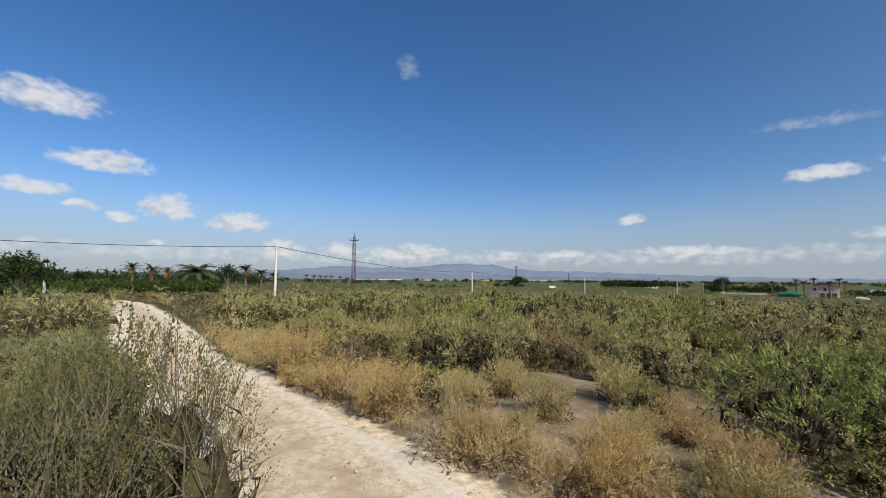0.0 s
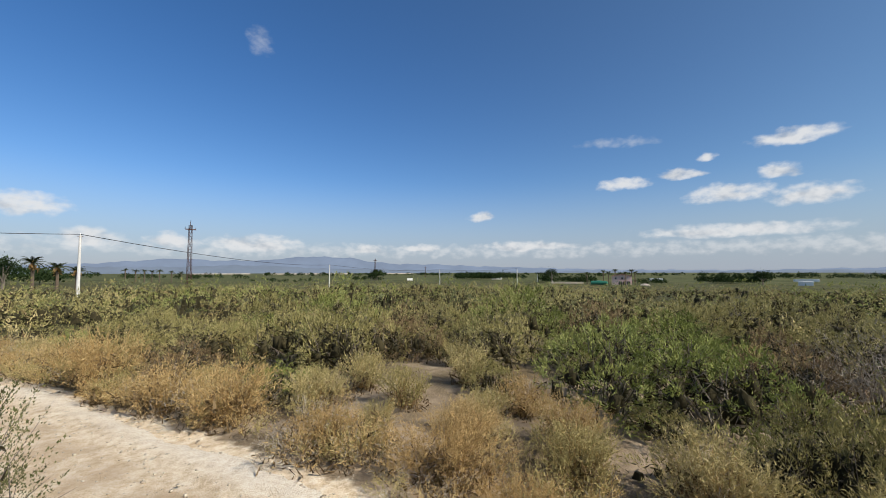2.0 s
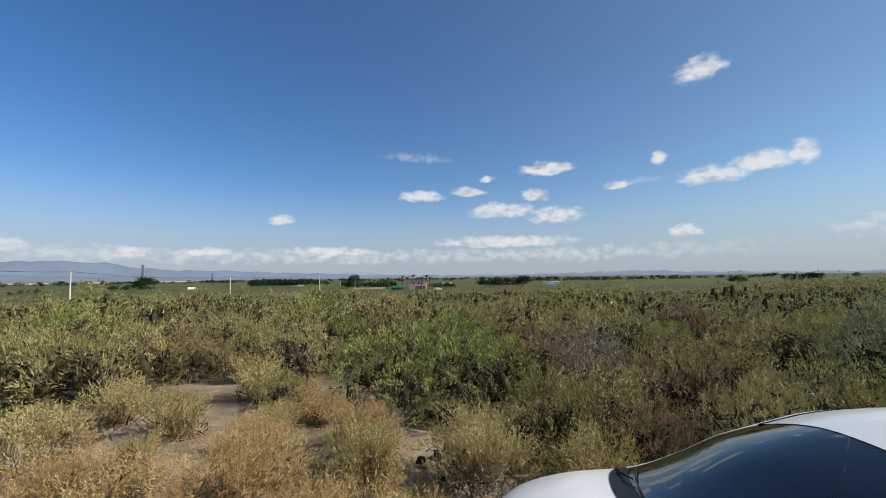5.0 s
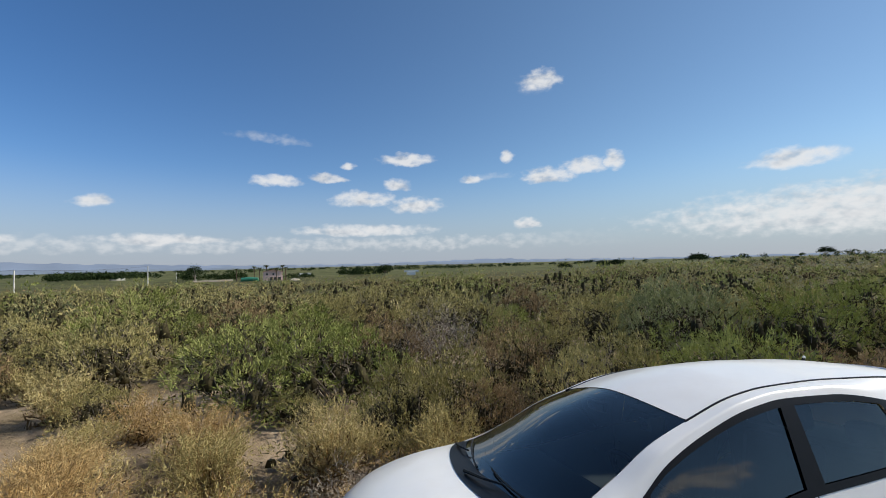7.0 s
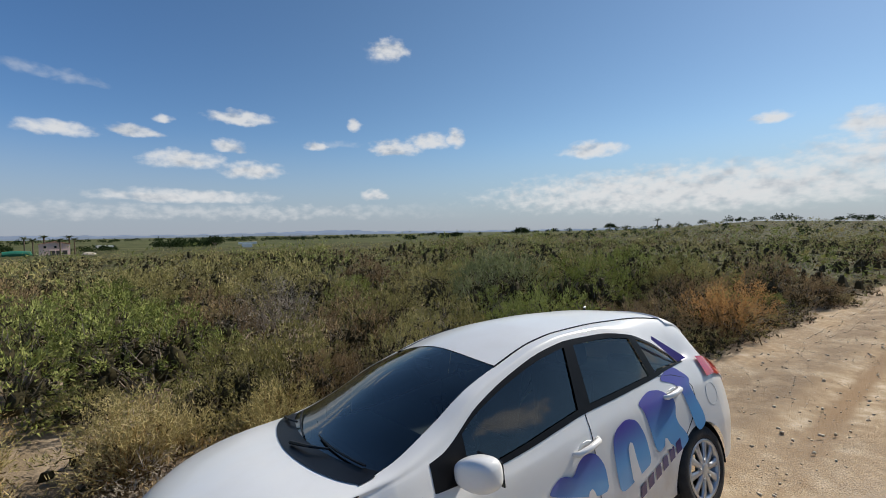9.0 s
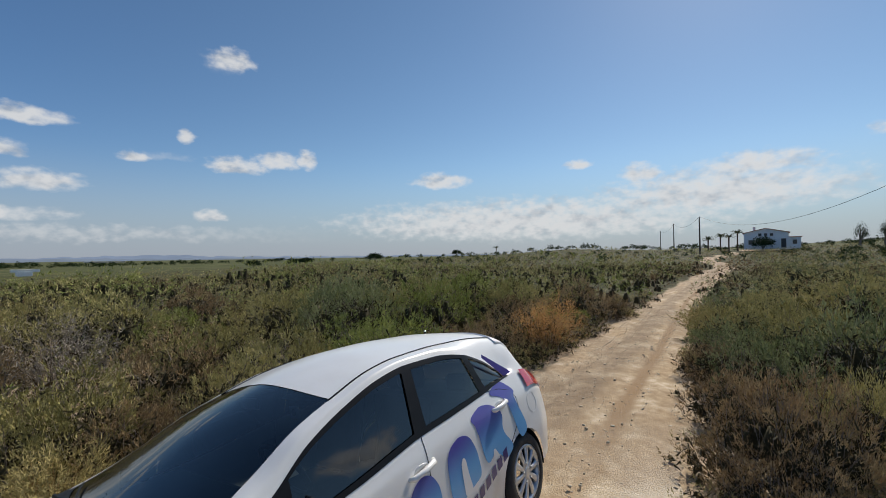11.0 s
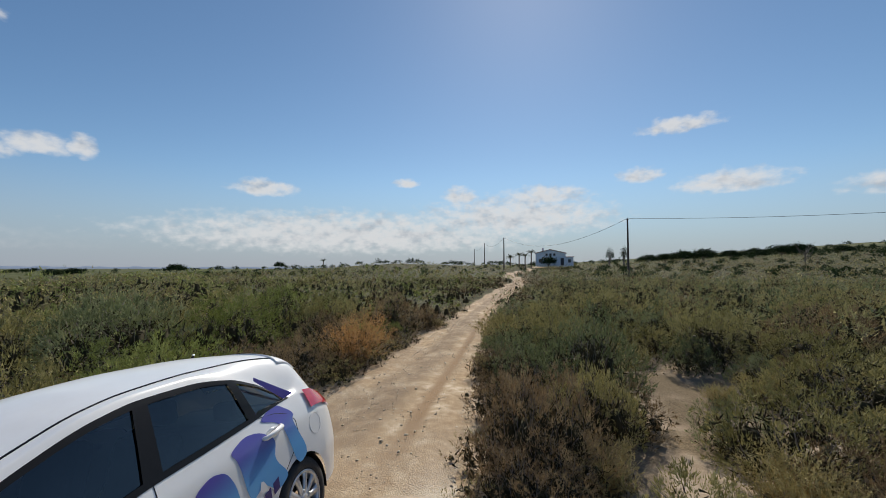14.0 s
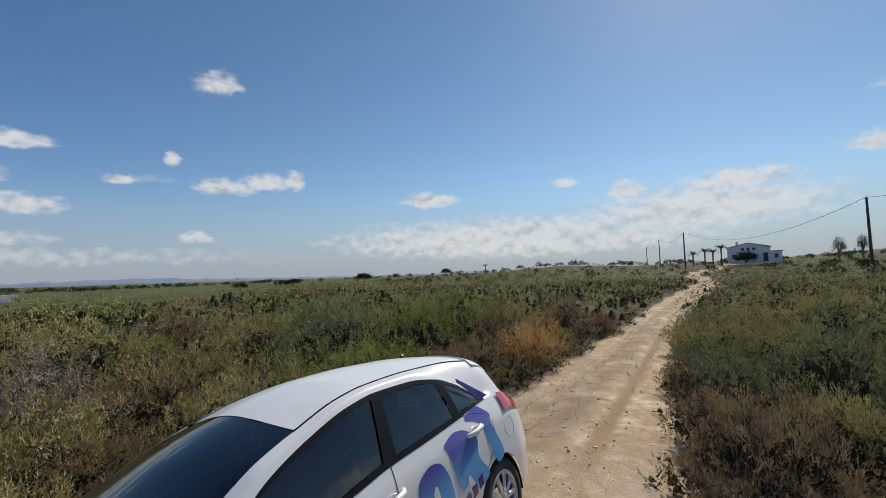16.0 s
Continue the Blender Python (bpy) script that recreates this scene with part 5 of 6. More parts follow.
        part("mirror_glass", box(*sorted((side * .89, side * 1.085)), 2.010, 2.020, .925, 1.045, bev=0.004), DARK_GLASS, mirror)
        for y in (-.095, 2.56):
            build_wheel(side * .868, y, .278)
    # cowl, wipers, spoiler, aerial, fuel flap
    patch("cowl", lin(2.515, 2.60, 8), lin(0, 1.06, 20), 0, BLACK, 0.004)
    patch("screen_band", lin(2.48, 2.53, 5), lin(0, .985, 14), 0, BLACK, 0.001)
    for x0, x1, yy in ((-.62, .02, 2.50), (.02, .60, 2.50)):
        def on_screen(x, v, up):
            s = np.clip(abs(x) / .73, 0, .97)
            p = hull(np.array([v]), np.array([s]))[0]
            return (math.copysign(p[0], x), p[1], p[2] + up)
        w = part("wiper", tube([on_screen(x0 + .02 * k, 2.48 - .002 * k, .014) for k in range(0, 30, 3)], .006, 5), BLACK, car)
        part("wiper_arm", tube([on_screen(x1, 2.56, .02), on_screen((x0 + x1) / 2 + .1, 2.52, .035), on_screen((x0 + x1) / 2, 2.47, .022)], [.012, .008, .006], 6), BLACK, w)
    sp = patch("roof_spoiler", lin(-.53, -.30, 8), lin(0, 1.25, 16), 0, PAINT, 0.012, thick=0.05)
    aer = part("aerial", tube([(0.03, -.06, 1.494), (0.03, -.072, 1.520), (0.03, -.080, 1.532)], [.026, .012, .006], 10), BLACK, car, "stubby black roof aerial with a bright cap")
    cap = bmesh.new()
    bmesh.ops.create_uvsphere(cap, u_segments=10, v_segments=6, radius=.012, matrix=Matrix.Translation((.03, -.080, 1.534)))
    part("aerial_cap", cap, ALLOY, aer)
    ring = [(-side_x(-.37 + .085 * math.cos(a), .79 + .085 * math.sin(a)) - .001, -.37 + .085 * math.cos(a), .79 + .085 * math.sin(a)) for a in np.linspace(0, math.tau, 25)]
    part("fuel_flap_gap", tube(ring, .0011, 4), ALLOY, car)
    for name, outline in DECALS.items():
        build_decal("side_graphic", outline if name in ("fin", "wedge") else rounded(outline), VIOLET_DECAL if name in ("fin", "wedge") else BLUE_DECAL)
    # white gaps inside the large shapes
    for gap in ([(.815, .69), (.785, .735), (.755, .72), (.735, .60), (.70, .49), (.80, .46)],
                [(.375, .665), (.405, .575), (.29, .55)], [(1.25, .50), (1.24, .57), (1.205, .585), (1.18, .55), (1.165, .49)]):
        build_decal("graphic_gap", rounded(gap, 1), PAINT, 0.006)
    # a slanting row of small dark bars where the second line of the graphic runs
    for k in range(6):
        y = .72 - .092 * k
        z = .385 + .031 * k
        build_decal("graphic_bar", [(y, z - .042), (y - .066, z - .020), (y - .060, z + .062), (y + .006, z + .040)], DARK_DECAL, 0.006)
    # cabin
    part("dashboard", box(-.66, .66, 1.95, 2.45, .55, .965, bev=0.05), DASH, car)
    part("cabin_floor", box(-.72, .72, .05, 2.2, .22, .34, bev=0.02), CABIN, car)
    for sx in (-.37, .37):
        bm = add_box(bmesh.new(), sx - .25, sx + .25, .95, 1.5, .36, .58, bev=0.06)
        seat = part("front_seat", bm, CABIN, car)
        back = bmesh.new()
        add_box(back, sx - .24, sx + .24, -.07, .07, 0, .62, bev=0.06)
        bmesh.ops.transform(back, matrix=Matrix.Translation((0, .92, .55)) @ Matrix.Rotation(radians(18), 4, "X"), verts=back.verts)
        part("seat_back", back, CABIN, seat)
        part("headrest", box(sx - .13, sx + .13, .60, .70, 1.17, 1.34, bev=0.04), GREY_SEAT, seat)
    rear = part("rear_seat", box(-.62, .62, .0, .22, .40, 1.0, bev=0.07), CABIN, car)
    for sx in (-.38, .38):
        part("headrest", box(sx - .12, sx + .12, -.02, .10, .99, 1.14, bev=0.04), CABIN, rear)
    wheel = bmesh.new()
    pts = [(-.37 + .185 * math.cos(a), 1.80 + .09 * math.sin(a), 1.0 + .165 * math.sin(a)) for a in np.linspace(0, math.tau, 25)]
    part("steering_wheel", tube(pts, .015, 8, wheel), DASH, car)
    part("rear_view_mirror", box(-.11, .11, 1.76, 1.79, 1.32, 1.39, bev=0.02), BLACK, car)
    st = part("windscreen_sticker", box(-.50, -.405, 1.752, 1.756, 1.285, 1.352, bev=0.001), STICKER, car, "small white paper disc behind the windscreen")
    disc = bmesh.new()
    bmesh.ops.create_cone(disc, cap_ends=True, segments=20, radius1=.02, radius2=.02, depth=.003, matrix=Matrix.Translation((-.452, 1.760, 1.318)) @ Matrix.Rotation(radians(90), 4, "X"))
    part("sticker_mark", disc, DASH, st)
    for sx in (-.34, .34):
        part("sun_visor", box(sx - .17, sx + .17, 1.50, 1.66, 1.355, 1.375, bev=0.008), GREY_SEAT, car)


build_car()


# ---- far things ----
EYE_XY = (-2.7, 3.2)


def facing(x, y):
    """The turn that shows a thing's -y side to the viewpoint."""
    fx, fy = EYE_XY[0] - x, EYE_XY[1] - y
    return math.degrees(math.atan2(fx, -fy))


def base_z(x, y):
    return float(height(x, y))


def build_pole(x, y, top, mat, label, r=0.11, arm=True):
    z = base_z(x, y)
    ob = thing("utility_pole", x, y, z, label, "utility pole", group="utility poles along the overhead line")
    part("shaft", tube([(0, 0, -.3), (0, 0, (top - z) * .5), (0, 0, top - z)], [r * 1.25, r, r * .75], 10), mat, ob)
    if arm:
        part("insulator", tube([(0, 0, top - z - .02), (0, 0, top - z + .14), (0, 0, top - z + .2)], [.03, .05, .02], 8), CONCRETE, ob)
        part("bracket", box(-.22, .22, -.03, .03, top - z - .12, top - z - .06, bev=0.006), RUST_STEEL, ob)
    return (x, y, top + .1)


def build_wire(a, b, sag, r=0.014):
    pts = []
    for k in range(25):
        u = k / 24
        pts.append((a[0] + (b[0] - a[0]) * u, a[1] + (b[1] - a[1]) * u, a[2] + (b[2] - a[2]) * u - sag * 4 * u * (1 - u)))
    ob = part("overhead_wire", tube(pts, r, 5), CABLE)
    tagged(ob, "thin dark overhead wire sagging between two poles", "wire", group="overhead wires")


WHITE_POLE, DARK_POLE = "slim white concrete pole standing in the scrub", "dark wooden pole rising from the scrub"
p0 = build_pole(-12.9, 62.4, 3.5, CONCRETE, WHITE_POLE)
p1 = build_pole(8.3, 55.3, 5.8, CONCRETE, WHITE_POLE, .13)
p2 = build_pole(69.7, 96.7, 4.2, CONCRETE, WHITE_POLE, .15)
p3 = build_pole(128.4, 103.8, 3.2, CONCRETE, WHITE_POLE, .17)
p4 = build_pole(175.8, 94.1, 3.9, CONCRETE, WHITE_POLE, .18)
p5 = build_pole(225.4, 106.1, .9, CONCRETE, WHITE_POLE, .18)
p6 = build_pole(233.4, 100.2, .9, CONCRETE, WHITE_POLE, .18)
pd = build_pole(-8.0, 113.2, 4.4, WOOD_POLE, DARK_POLE, .12)
build_wire((-40.0, 52.0, 6.4), p1, .9, .03)
build_wire(p1, p2, 1.0, .035)
build_wire(p2, p3, .9, .035)
build_wire(p3, p4, .7, .03)
qa = build_pole(-11.2, -71.6, 10.3, WOOD_POLE, DARK_POLE, .16)
qb = build_pole(19.0, -130.2, 11.9, WOOD_POLE, DARK_POLE, .19)
qc = build_pole(38.6, -192.6, 14.1, WOOD_POLE, DARK_POLE, .19)
qd = build_pole(57.3, -249.9, 14.0, WOOD_POLE, DARK_POLE, .19)
build_wire(qa, qb, 3.6, .03)
build_wire(qb, qc, 2.2, .03)
build_wire(qc, qd, 2.0, .03)
build_wire((-70.0, -62.0, 10.6), qa, 1.0, .03)


def build_pylon(x, y, top, half, label="rusty lattice steel mast with one crossarm"):
    z = base_z(x, y)
    h = top - z
    ob = thing("lattice_pylon", x, y, z, label, "pylon", group="lattice pylons on the plain", rz=facing(x, y) + 20)
    w = lambda u: half * (1 - .4 * u)
    t = half * .075
    corners = ((-1, -1), (1, -1), (1, 1), (-1, 1))
    for cx, cy in corners:
        part("leg", tube([(cx * half, cy * half, -.2), (cx * w(1), cy * w(1), h * .93)], t * 1.5, 4), RUST_STEEL, ob)
    n = 13
    for (ax, ay), (bx, by) in zip(corners, corners[1:] + corners[:1]):
        bm = bmesh.new()
        for k in range(n):
            u0, u1 = k / n * .93, (k + 1) / n * .93
            a, b = w(u0 / .93), w(u1 / .93)
            p, q = ((ax * a, ay * a, u0 * h), (bx * b, by * b, u1 * h)) if k % 2 else ((bx * a, by * a, u0 * h), (ax * b, ay * b, u1 * h))
            tube([p, q], t, 3, bm)
            tube([(ax * b, ay * b, u1 * h), (bx * b, by * b, u1 * h)], t, 3, bm)
        part("bracing", bm, RUST_STEEL, ob)
    part("spike", tube([(0, 0, h * .93), (0, 0, h)], [t * 2.5, t * 1.2], 6), RUST_STEEL, ob)
    arm = part("crossarm", box(-half * 2.6, half * 2.6, -t, t, h * .86, h * .875, bev=t * .3), RUST_STEEL, ob)
    for sx in (-2.5, 0, 2.5):
        part("insulator", tube([(half * sx, 0, h * .87), (half * sx, 0, h * .90 + (h * .1 if sx == 0 else 0))], t * 1.6, 6), CABLE, arm)


build_pylon(36.2, 101.0, 13.5, .42)
build_pylon(198.0, 212.9, 12.4, .46)
build_pylon(368.3, 308.3, 9.4, .5)


# ---- trees and palms ----
def crown_arrays(rng, rx, rz, cz, clumps, per, leaf):
    """Leaf triangles in uneven clumps round a crown's shell."""
    d = rng.normal(0, 1, (clumps, 3))
    d /= np.linalg.norm(d, axis=1, keepdims=True)
    d[:, 2] = np.abs(d[:, 2]) * 1.1 - .25
    c = d * np.array([rx, rx, rz]) * (0.55 + 0.45 * rng.random((clumps, 1))) + np.array([0, 0, cz])
    p = np.repeat(c, per, 0) + rng.normal(0, 1, (clumps * per, 3)) * np.array([rx, rx, rz]) * .17
    a, b = rng.normal(0, 1, p.shape), rng.normal(0, 1, p.shape)
    v = np.stack([p, p + a * leaf, p + b * leaf], 1).reshape(-1, 3)
    return v, np.arange(len(v)).reshape(-1, 3)


def build_tree(x, y, h, r, seed, mat, label, trunk=0.35, category="tree", top=None):
    rng = np.random.default_rng(seed)
    ob = thing("tree", x, y, base_z(x, y), label, category, group="trees on the plain")
    th = h * trunk
    part("trunk", tube([(0, 0, -.2), (.03 * h, 0, th), (0, .02 * h, h * .7)], [.045 * h, .035 * h, .012 * h], 8), BARK, ob)
    for k in range(4):
        a = k * 1.57 + rng.random()
        part("limb", tube([(.02 * h, 0, th * .9), (.35 * r * math.cos(a), .35 * r * math.sin(a), h * .5), (.7 * r * math.cos(a), .7 * r * math.sin(a), h * .68)], [.025 * h, .016 * h, .006 * h], 6), BARK, ob)
    v, t = crown_arrays(rng, r, h * (1 - trunk) * .55, th + h * (1 - trunk) * .42, 84, 28, r * .062)
    part("crown", mesh_from("crown", v, t, mat), None, ob)


DATE_LEAF = foliage("palm_fronds", [(.045, .055, .025), (.09, .105, .045), (.15, .16, .075)], patch=0.4)
PALM_TRUNK = plain("palm_trunk", (.13, .095, .065), 0.95, vary=0.35, scale=3)


def build_palm(x, y, h, spread, seed, label, fronds=26, droop=0.9, skirt=True):
    rng = np.random.default_rng(seed)
    ob = thing("palm_tree", x, y, base_z(x, y), label, "palm", group="palm trees on the plain")
    part("trunk", tube([(0, 0, -.2), (.05, 0, h * .3), (0, 0, h * .62)], [.26, .2, .24], 8), PALM_TRUNK, ob)
    verts = []
    for k in range(fronds):
        a, up = k * 2.4 + rng.random() * .5, .2 + 1.15 * rng.random()
        d = np.array([math.cos(a), math.sin(a), 0])
        side = np.array([-d[1], d[0], 0])
        ln = spread * (.8 + .35 * rng.random())
        pts = [np.array([0, 0, h * .62]) + d * ln * u * math.cos(up * .8) + np.array([0, 0, ln * (math.sin(up) * u - droop * .55 * u * u)]) for u in np.linspace(0, 1, 12)]
        for i in range(1, 12):
            w = spread * .20 * (1 - .6 * abs(i / 11 - .4))
            for sg in (-1, 1):
                tip = pts[i] + side * sg * w + np.array([0, 0, -.35 * w]) + (pts[i] - pts[i - 1]) * .8
                verts += [pts[i - 1], pts[i], tip]
    v = np.array(verts)
    part("crown", mesh_from("crown", v, np.arange(len(v)).reshape(-1, 3), DATE_LEAF), None, ob)
    if skirt:
        v, t = crown_arrays(rng, .5, .8, h * .5, 14, 12, .18)
        part("dead_skirt", mesh_from("dead_skirt", v, t, GOLD), None, ob, "hanging dry brown fronds")


build_palm(1.5, 78.3, 5.2, 3.6, 1, "broad date palm with arching grey-green fronds", 40, 1.0, False)
build_palm(9.9, 87.5, 6.6, 1.9, 2, "fan palm with a dry brown skirt", 24)
build_palm(13.4, 91.9, 6.0, 1.9, 3, "fan palm with a dry brown skirt", 24)
build_palm(15.6, 91.0, 5.0, 1.6, 4, "fan palm with a dry brown skirt", 22)
build_palm(-7.5, 99.0, 7.0, 2.0, 5, "slender fan palm above the scrub", 22)
build_palm(-4.5, 100.0, 6.8, 2.0, 6, "slender fan palm above the scrub", 22)
build_palm(-2.0, 104.0, 6.2, 1.9, 7, "slender fan palm above the scrub", 20)
build_palm(-22.0, 96.0, 7.0, 2.1, 8, "slender fan palm above the scrub", 22)
for k, (px, hh) in enumerate(((62.0, 8.6), (65.5, 8.2), (68.5, 8.0), (71.0, 7.8), (73.5, 8.2), (78.0, 7.6), (81.5, 7.0))):
    build_palm(px, 233.0 - 1.6 * k, hh, 2.0, 20 + k, "tall palm in a row far on the plain", 20, .8, False)
for k, (px, py, hh) in enumerate(((203.5, 62.5, 9.6), (201.0, 59.5, 8.6), (205.5, 57.6, 10.4), (206.5, 50.6, 10.2), (202.5, 52.4, 8.6), (207.0, 49.2, 9.0), (204.0, 70.5, 8.2))):
    build_palm(px, py, hh, 2.0, 30 + k, "palm beside the pink house", 22, .8, False)
for k, (px, py, hh) in enumerate(((15.5, -158.0, 7.4), (18.0, -160.0, 7.6), (13.6, -162.0, 9.4), (21.0, -157.0, 6.2))):
    build_palm(px, py, hh, 2.2, 40 + k, "palm beside the white house", 24, .8, False)
DEEP, ROUND = "dense dark green tree on the plain", "round-crowned dark tree against the sky"
TREES = [(-13.7, 57.2, 4.6, 2.6), (-17.5, 58.0, 4.4, 2.6), (9.8, 112.7, 6.2, 2.8), (4.5, 98.0, 4.4, 2.4), (1.0, 92.0, 3.8, 2.0), (199.0, 212.0, 8.0, 5.2), (188.5, 206.0, 5.2, 3.0),
         (247.5, 1.5, 7.0, 4.2), (166.2, -137.6, 4.6, 4.2), (161.1, -198.7, 4.6, 3.0), (212.0, 92.0, 8.4, 3.2), (183.0, -101.0, 3.8, 3.0), (196.0, -88.0, 3.6, 3.2), (190.0, -112.0, 4.0, 3.4)]
for k, (x, y, h, r) in enumerate(TREES):
    build_tree(x, y, h, r, 60 + k, TREE_GREEN, ROUND if k > 7 else DEEP, .2)
build_tree(6.4, -152.0, 4.6, 2.7, 90, TREE_GREEN, "round clipped dark tree in front of the white house", .2)
build_palm(141.3, -213.3, 6.8, 2.5, 91, "lone palm on the skyline", 20, .8, False)
for k, (x, y, h) in enumerate(((-14.5, -158.0, 9.0), (-20.0, -165.0, 9.0), (-29.0, -170.0, 6.0), (-35.0, -172.0, 6.4), (-40.0, -168.0, 7.6), (-46.0, -166.0, 8.0), (-56.0, -172.0, 6.0), (-63.0, -170.0, 6.4), (-70.0, -168.0, 7.6), (-74.0, -166.0, 7.8), (-83.0, -160.0, 5.0))):
    build_tree(x, y, h * (.8 if k < 2 else .55), h * (.16 if k < 2 else .55), 100 + k, TREE_GREEN, "slim dark conifer beside the white house" if k < 2 else "dark tree on the low rise", .15)


def build_dead_tree(x, y, h):
    rng = np.random.default_rng(7)
    ob = thing("dead_tree", x, y, base_z(x, y), "bare grey dead tree with forked branches", "tree")
    part("trunk", tube([(0, 0, -.2), (.1, 0, h * .3), (0, 0, h * .55)], [.16, .13, .09], 7), BARK, ob)
    for k in range(12):
        a, l = rng.random() * 6.28, h * (.3 + .3 * rng.random())
        z = h * (.25 + .3 * rng.random())
        tip = (l * .7 * math.cos(a), l * .7 * math.sin(a), z + l * .75)
        part("limb", tube([(0, 0, z), (tip[0] * .5, tip[1] * .5, z + l * .3), tip], [.07, .045, .012], 5), BARK, ob)


build_dead_tree(-50.5, -107.4, 5.6)


def build_woods():
    """Hedges and tree belts far out, uncounted: azimuth range, distance, height, how many."""
    rng = np.random.default_rng(3)
    for name, mat, label, belts in (
        ("hedge", HEDGE, "dense green hedge of tall bushes at the end of the track", [(-12, 6, 62, 72, 2.1, 130), (-24, -12, 58, 66, 2.1, 40)]),
        ("woods", TREE_GREEN, "dark tree belts far out on the plain", [(54.8, 64.6, 320, 350, 6.0, 70), (66, 73, 236, 250, 4.4, 40), (77, 81, 225, 240, 3.2, 16), (84.5, 90.5, 255, 275, 5.4, 46), (91, 118, 420, 520, 5.0, 90), (41, 45, 285, 300, 3.6, 16),
                                         (28, 37, 215, 260, 3.0, 9), (-14, 10, 170, 210, 6.0, 80), (10, 28, 300, 420, 5.0, 40), (30, 95, 520, 900, 6.0, 220), (183, 200, 215, 260, 3.0, 60), (190, 215, 240, 330, 3.4, 80), (118, 150, 330, 420, 4.0, 40), (150, 182, 175, 230, 2.6, 60), (178, 219, 75, 150, 1.7, 130), (196, 219, 150, 215, 2.6, 45), (132, 176, 80, 190, 1.5, 110)]),
    ):
        chunks = []
        for a0, a1, d0, d1, h, count in belts:
            for _ in range(count):
                a, d = radians(a0 + (a1 - a0) * rng.random()), d0 + (d1 - d0) * rng.random()
                x, y = EYE_XY[0] + d * math.sin(a), EYE_XY[1] + d * math.cos(a)
                if name == "hedge" and y < 62 and abs(x - road_centre(y)) < 3.0:
                    continue
                s = h * (.6 + .55 * rng.random())
                v, _t = crown_arrays(rng, s * .62, s * .5, s * .42, 14, 11, s * .085)
                chunks.append(v + np.array([x, y, base_z(x, y)]))
        v = np.concatenate(chunks)
        ob = new(name, mesh_from(name, v, np.arange(len(v)).reshape(-1, 3), mat))
        tagged(ob, label, "trees", kind="stuff")


build_woods()


# ---- houses ----
def opening(parent, name, x, z, w, h, y, mat=None):
    """A window or door in a front wall at y: a frame round a dark recessed pane."""
    ob = part(name, box(x - w / 2 - .08, x + w / 2 + .08, y - .06, y + .02, z - .08, z + h + .08, bev=0.02), SAND_WALL, parent)
    part("pane", box(x - w / 2, x + w / 2, y - .075, y - .03, z, z + h), mat or DARK_GLASS, ob)
    return ob


def gable_roof(w, d, z, rise, over=.35, along_y=True):
    bm = bmesh.new()
    a, b = w / 2 + over, d / 2 + over
    v = [bm.verts.new(p) for p in ((-a, -b, z), (a, -b, z), (a, b, z), (-a, b, z), (0, -b, z + rise), (0, b, z + rise), (-a, -b, z - .18), (a, -b, z - .18), (a, b, z - .18), (-a, b, z - .18), (0, -b, z + rise - .18), (0, b, z + rise - .18))]
    for f in ((0, 4, 5, 3), (4, 1, 2, 5), (6, 9, 11, 10), (10, 11, 8, 7), (0, 6, 10, 4), (4, 10, 7, 1), (3, 5, 11, 9), (5, 2, 8, 11), (0, 3, 9, 6), (1, 7, 8, 2)):
        bm.faces.new([v[k] for k in f])
    return bm


def gable_block(w, d, h, rise):
    bm = bmesh.new()
    a, b = w / 2, d / 2
    v = [bm.verts.new(p) for p in ((-a, -b, -.5), (a, -b, -.5), (a, b, -.5), (-a, b, -.5), (-a, -b, h), (a, -b, h), (a, b, h), (-a, b, h), (0, -b, h + rise), (0, b, h + rise))]
    for f in ((0, 1, 5, 8, 4), (2, 3, 7, 9, 6), (1, 2, 6, 5), (3, 0, 4, 7), (4, 8, 9, 7), (8, 5, 6, 9)):
        bm.faces.new([v[k] for k in f])
    return bm


x, y = 6.3, -161.0
hw = thing("house", x, y, 3.3, "white rendered country house with a shallow tiled gable", "house", rz=facing(x, y))
part("wall", gable_block(10.8, 9.0, 4.5, 1.35), WHITE_WALL, hw)
part("roof", gable_roof(10.8, 9.0, 4.55, 1.38), ROOF_TILE, hw)
part("extension", box(5.4, 8.2, -3.2, 4.0, -.5, 3.0, bev=0.03), WHITE_WALL, hw)
part("extension_roof", box(5.4, 8.5, -3.5, 4.2, 3.0, 3.2, bev=0.03), ROOF_TILE, hw)
part("chimney", box(-3.2, -2.5, .5, 1.2, 5.0, 6.6, bev=0.03), WHITE_WALL, hw)
for wx in (-1.4, 0.0, 1.4):
    opening(hw, "window", wx, 3.5, .7, .8, -4.5)
opening(hw, "door", 4.2, 0.0, 1.1, 2.6, -4.5, SHUTTER)
opening(hw, "window", -3.6, 1.0, 1.2, 1.3, -4.5)
opening(hw, "window", 6.8, 1.0, .9, 1.2, -3.2)

x, y = 207.5, 55.2
hp = thing("house", x, y, base_z(x, y), "pink rendered two-storey house with a low tiled roof", "house", rz=facing(x, y))
part("wall", gable_block(8.6, 8.0, 4.1, .9), PINK_WALL, hp)
part("roof", gable_roof(8.6, 8.0, 4.15, .95), ROOF_TILE, hp)
for wx in (-2.6, 0.2):
    opening(hp, "window", wx, 2.6, .7, .8, -4.0)
for wx in (-.6, 1.1, 2.8):
    opening(hp, "door", wx, .1, 1.35, 1.5, -4.0, SHUTTER)
x, y = 198.8, 63.3
tank = thing("tarpaulin_cover", x, y, base_z(x, y), "long green sheet cover over a low store beside the pink house", "cover", rz=facing(x, y))
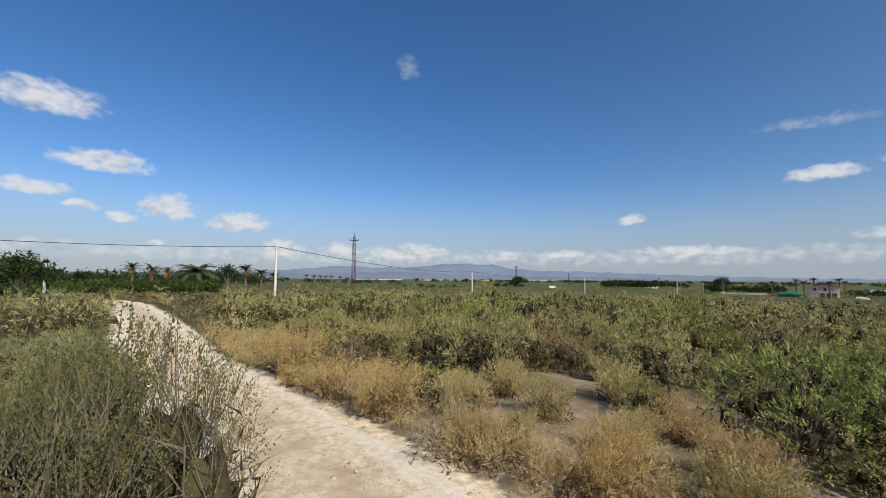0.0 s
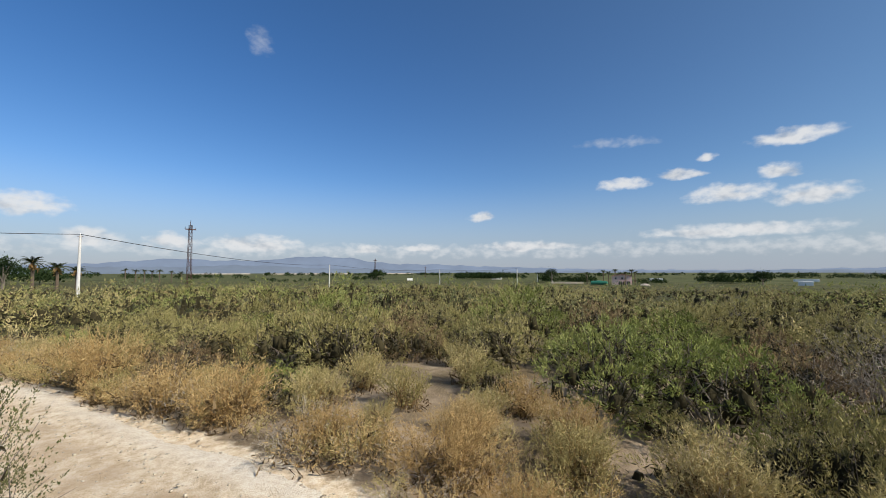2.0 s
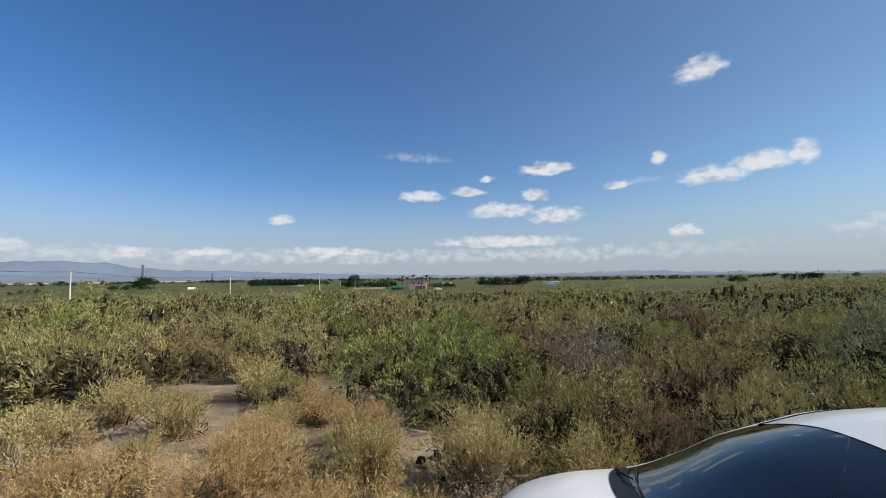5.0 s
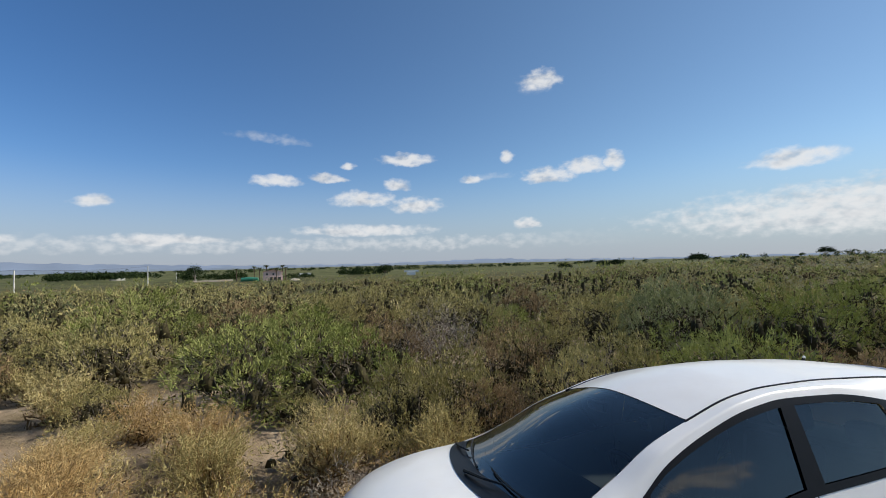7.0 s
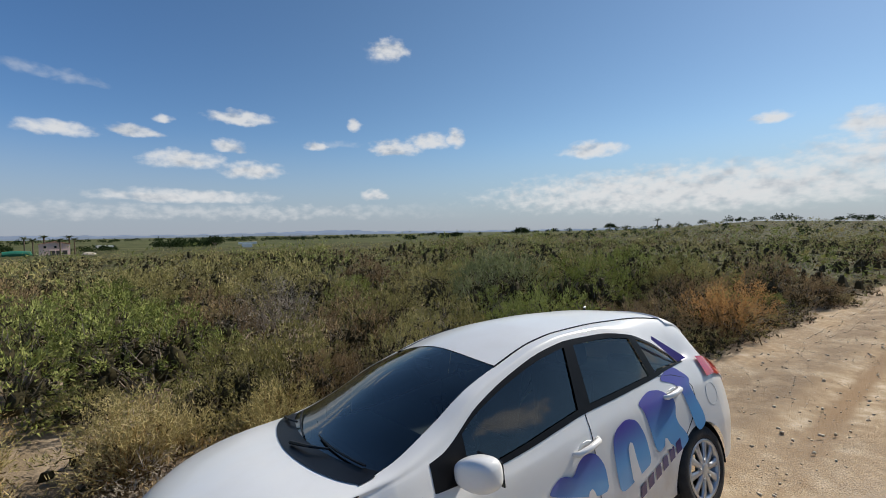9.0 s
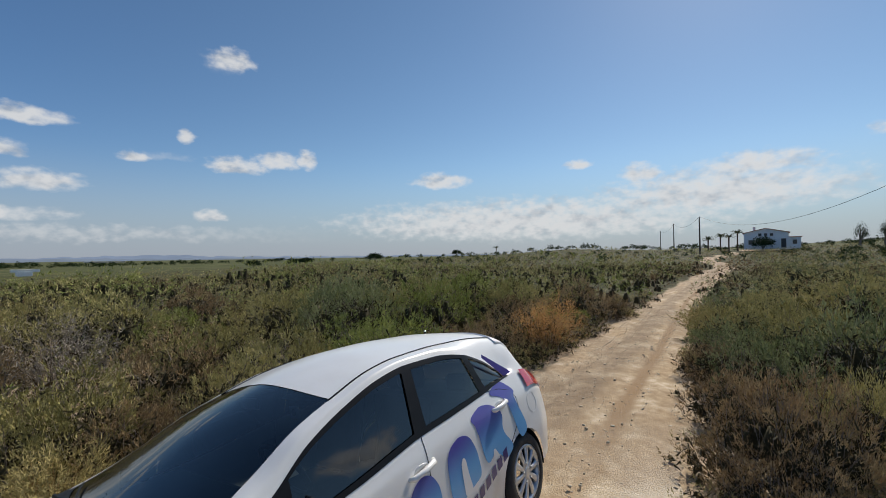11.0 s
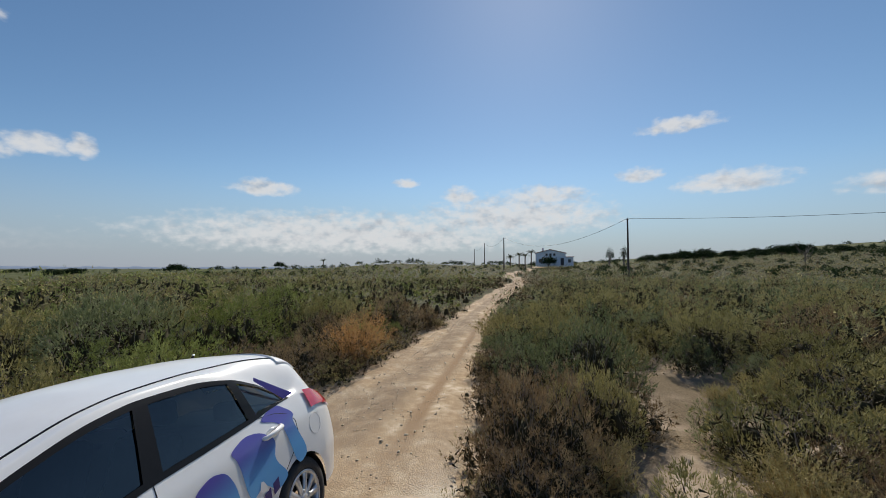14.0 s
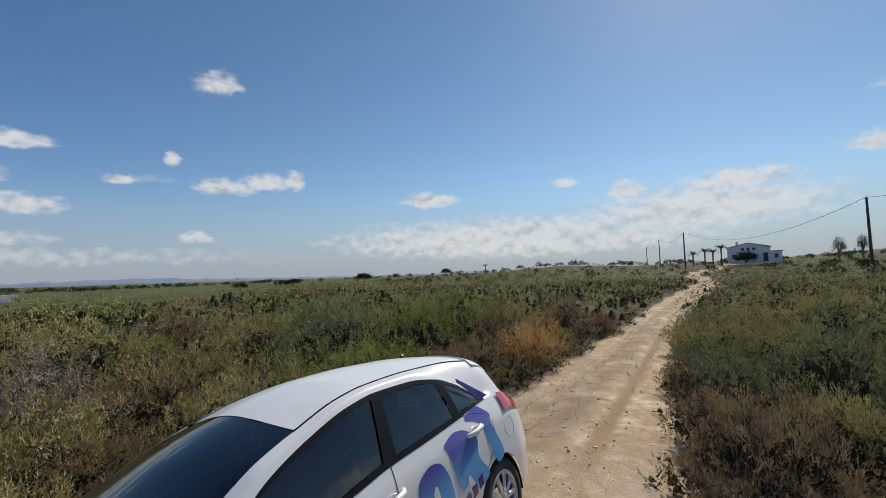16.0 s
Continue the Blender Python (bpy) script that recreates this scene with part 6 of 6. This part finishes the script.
part("sheet", tube([(-3.7, 0, .1), (-3.4, 0, .75), (0, 0, .95), (3.4, 0, .75), (3.7, 0, .1)], [.5, .95, 1.05, .95, .5], 12), GREEN_SHEET, tank)
ob = part("boundary_wall", box(-8.2, 8.2, -.15, .15, -.4, .75, bev=0.03), SAND_WALL)
ob.matrix_basis = pose(208.1, 82.3, base_z(208, 82), 0, 0, facing(208.1, 82.3))
tagged(ob, "low sand-coloured block wall beside the pink house", "wall")
bm = bmesh.new()
bmesh.ops.create_uvsphere(bm, u_segments=18, v_segments=10, radius=1.0)
for v in bm.verts:
    v.co = (v.co.x * 3.6 + .3 * math.sin(5 * v.co.y), v.co.y * 2.0, max(v.co.z, -.2) * .8 + .08 * math.sin(7 * v.co.x))
ob = part("sand_heap", bm, SAND_WALL)
ob.matrix_basis = pose(198.6, 43.3, base_z(198.6, 43.3), 0, 0, 30)
tagged(ob, "pale heap of sand near the pink house", "heap")
for k, (x, y, w, h) in enumerate(((236.9, -13.2, 5.0, 1.8), (300.0, 108.0, 7.0, 1.9), (330.0, -20.0, 12.0, 1.5), (215.0, 196.0, 4.0, 1.4), (320.0, 60.0, 9.0, 1.6), (290.0, 170.0, 8.0, 1.5))):
    ob = part("farm_shed", box(-w / 2, w / 2, -2.0, 2.0, -.4, h, bev=0.05), WHITE_WALL)
    ob.matrix_basis = pose(x, y, base_z(x, y), 0, 0, facing(x, y))
    tagged(ob, "small white flat-roofed farm shed far off", "shed", group="far white sheds")
for k, (a, d, w) in enumerate(((33.0, 1500, 170), (38.5, 1500, 120), (47.0, 1700, 110), (25.0, 1800, 200), (100.0, 1500, 90), (118.0, 1300, 50))):
    x, y = EYE_XY[0] + d * math.sin(radians(a)), EYE_XY[1] + d * math.cos(radians(a))
    ob = part("greenhouse", box(-w / 2, w / 2, -20, 20, -1, 3.2, bev=0.4), SAND_WALL)
    ob.matrix_basis = pose(x, y, base_z(x, y), 0, 0, facing(x, y))
    tagged(ob, "pale strip of plastic greenhouses at the foot of the hills", "greenhouse", group="far greenhouses")


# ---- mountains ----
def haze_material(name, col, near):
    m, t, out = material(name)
    # Distance haze is painted in as a bluish glow over the diffuse slopes.
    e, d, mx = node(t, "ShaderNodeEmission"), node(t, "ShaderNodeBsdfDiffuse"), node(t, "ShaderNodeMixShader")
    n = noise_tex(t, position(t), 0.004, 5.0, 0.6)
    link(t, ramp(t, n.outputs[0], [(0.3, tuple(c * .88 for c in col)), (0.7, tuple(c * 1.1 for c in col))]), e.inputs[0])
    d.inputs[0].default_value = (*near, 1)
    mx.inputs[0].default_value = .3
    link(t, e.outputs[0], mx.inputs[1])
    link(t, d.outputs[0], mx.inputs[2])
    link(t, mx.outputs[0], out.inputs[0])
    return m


HILL_AZ = [-30, -5, 8, 14, 20, 25, 30, 33, 36, 39, 40.5, 43, 47, 52, 58, 66, 75, 90, 103, 106, 110, 120, 140, 160]
HILL_EL = [.4, .6, .8, 1.2, 1.8, 1.6, 1.7, 2.1, 2.3, 2.15, 2.15, 1.6, 1.25, 1.2, .9, .65, .35, .25, .55, .6, .35, .2, .15, .1]


def build_mountains(d, scale, shift, mat, label):
    az = np.linspace(-30, 160, 400)
    rng = np.random.default_rng(int(d))
    el = np.interp(az - shift, HILL_AZ, HILL_EL) * scale
    el = el + .05 * np.sin(az * 1.7 + 1) + .03 * np.sin(az * 4.1) + .02 * np.sin(az * 9.7)
    rows = []
    for f in (0.0, .35, .7, .9, 1.0, .6):
        r = d + (f if f < 1 else 1.15) * 260 + (200 if f == .6 else 0)
        z = -6 + f * (np.maximum(el, .05) * math.pi / 180 * d + 6) + (12 * np.sin(az * 2.9 + 7 * f) * f * (1 - f))
        rows.append(np.stack([EYE_XY[0] + r * np.sin(np.radians(az)), EYE_XY[1] + r * np.cos(np.radians(az)), z], -1))
    v = np.concatenate(rows)
    n = len(az)
    i, j = np.meshgrid(np.arange(5), np.arange(n - 1), indexing="ij")
    q = np.stack([i * n + j, i * n + j + 1, (i + 1) * n + j + 1, (i + 1) * n + j], -1).reshape(-1, 4)
    ob = new("backdrop", mesh_from("backdrop", v, q, mat, True))
    tagged(ob, label, "mountains", kind="structure")


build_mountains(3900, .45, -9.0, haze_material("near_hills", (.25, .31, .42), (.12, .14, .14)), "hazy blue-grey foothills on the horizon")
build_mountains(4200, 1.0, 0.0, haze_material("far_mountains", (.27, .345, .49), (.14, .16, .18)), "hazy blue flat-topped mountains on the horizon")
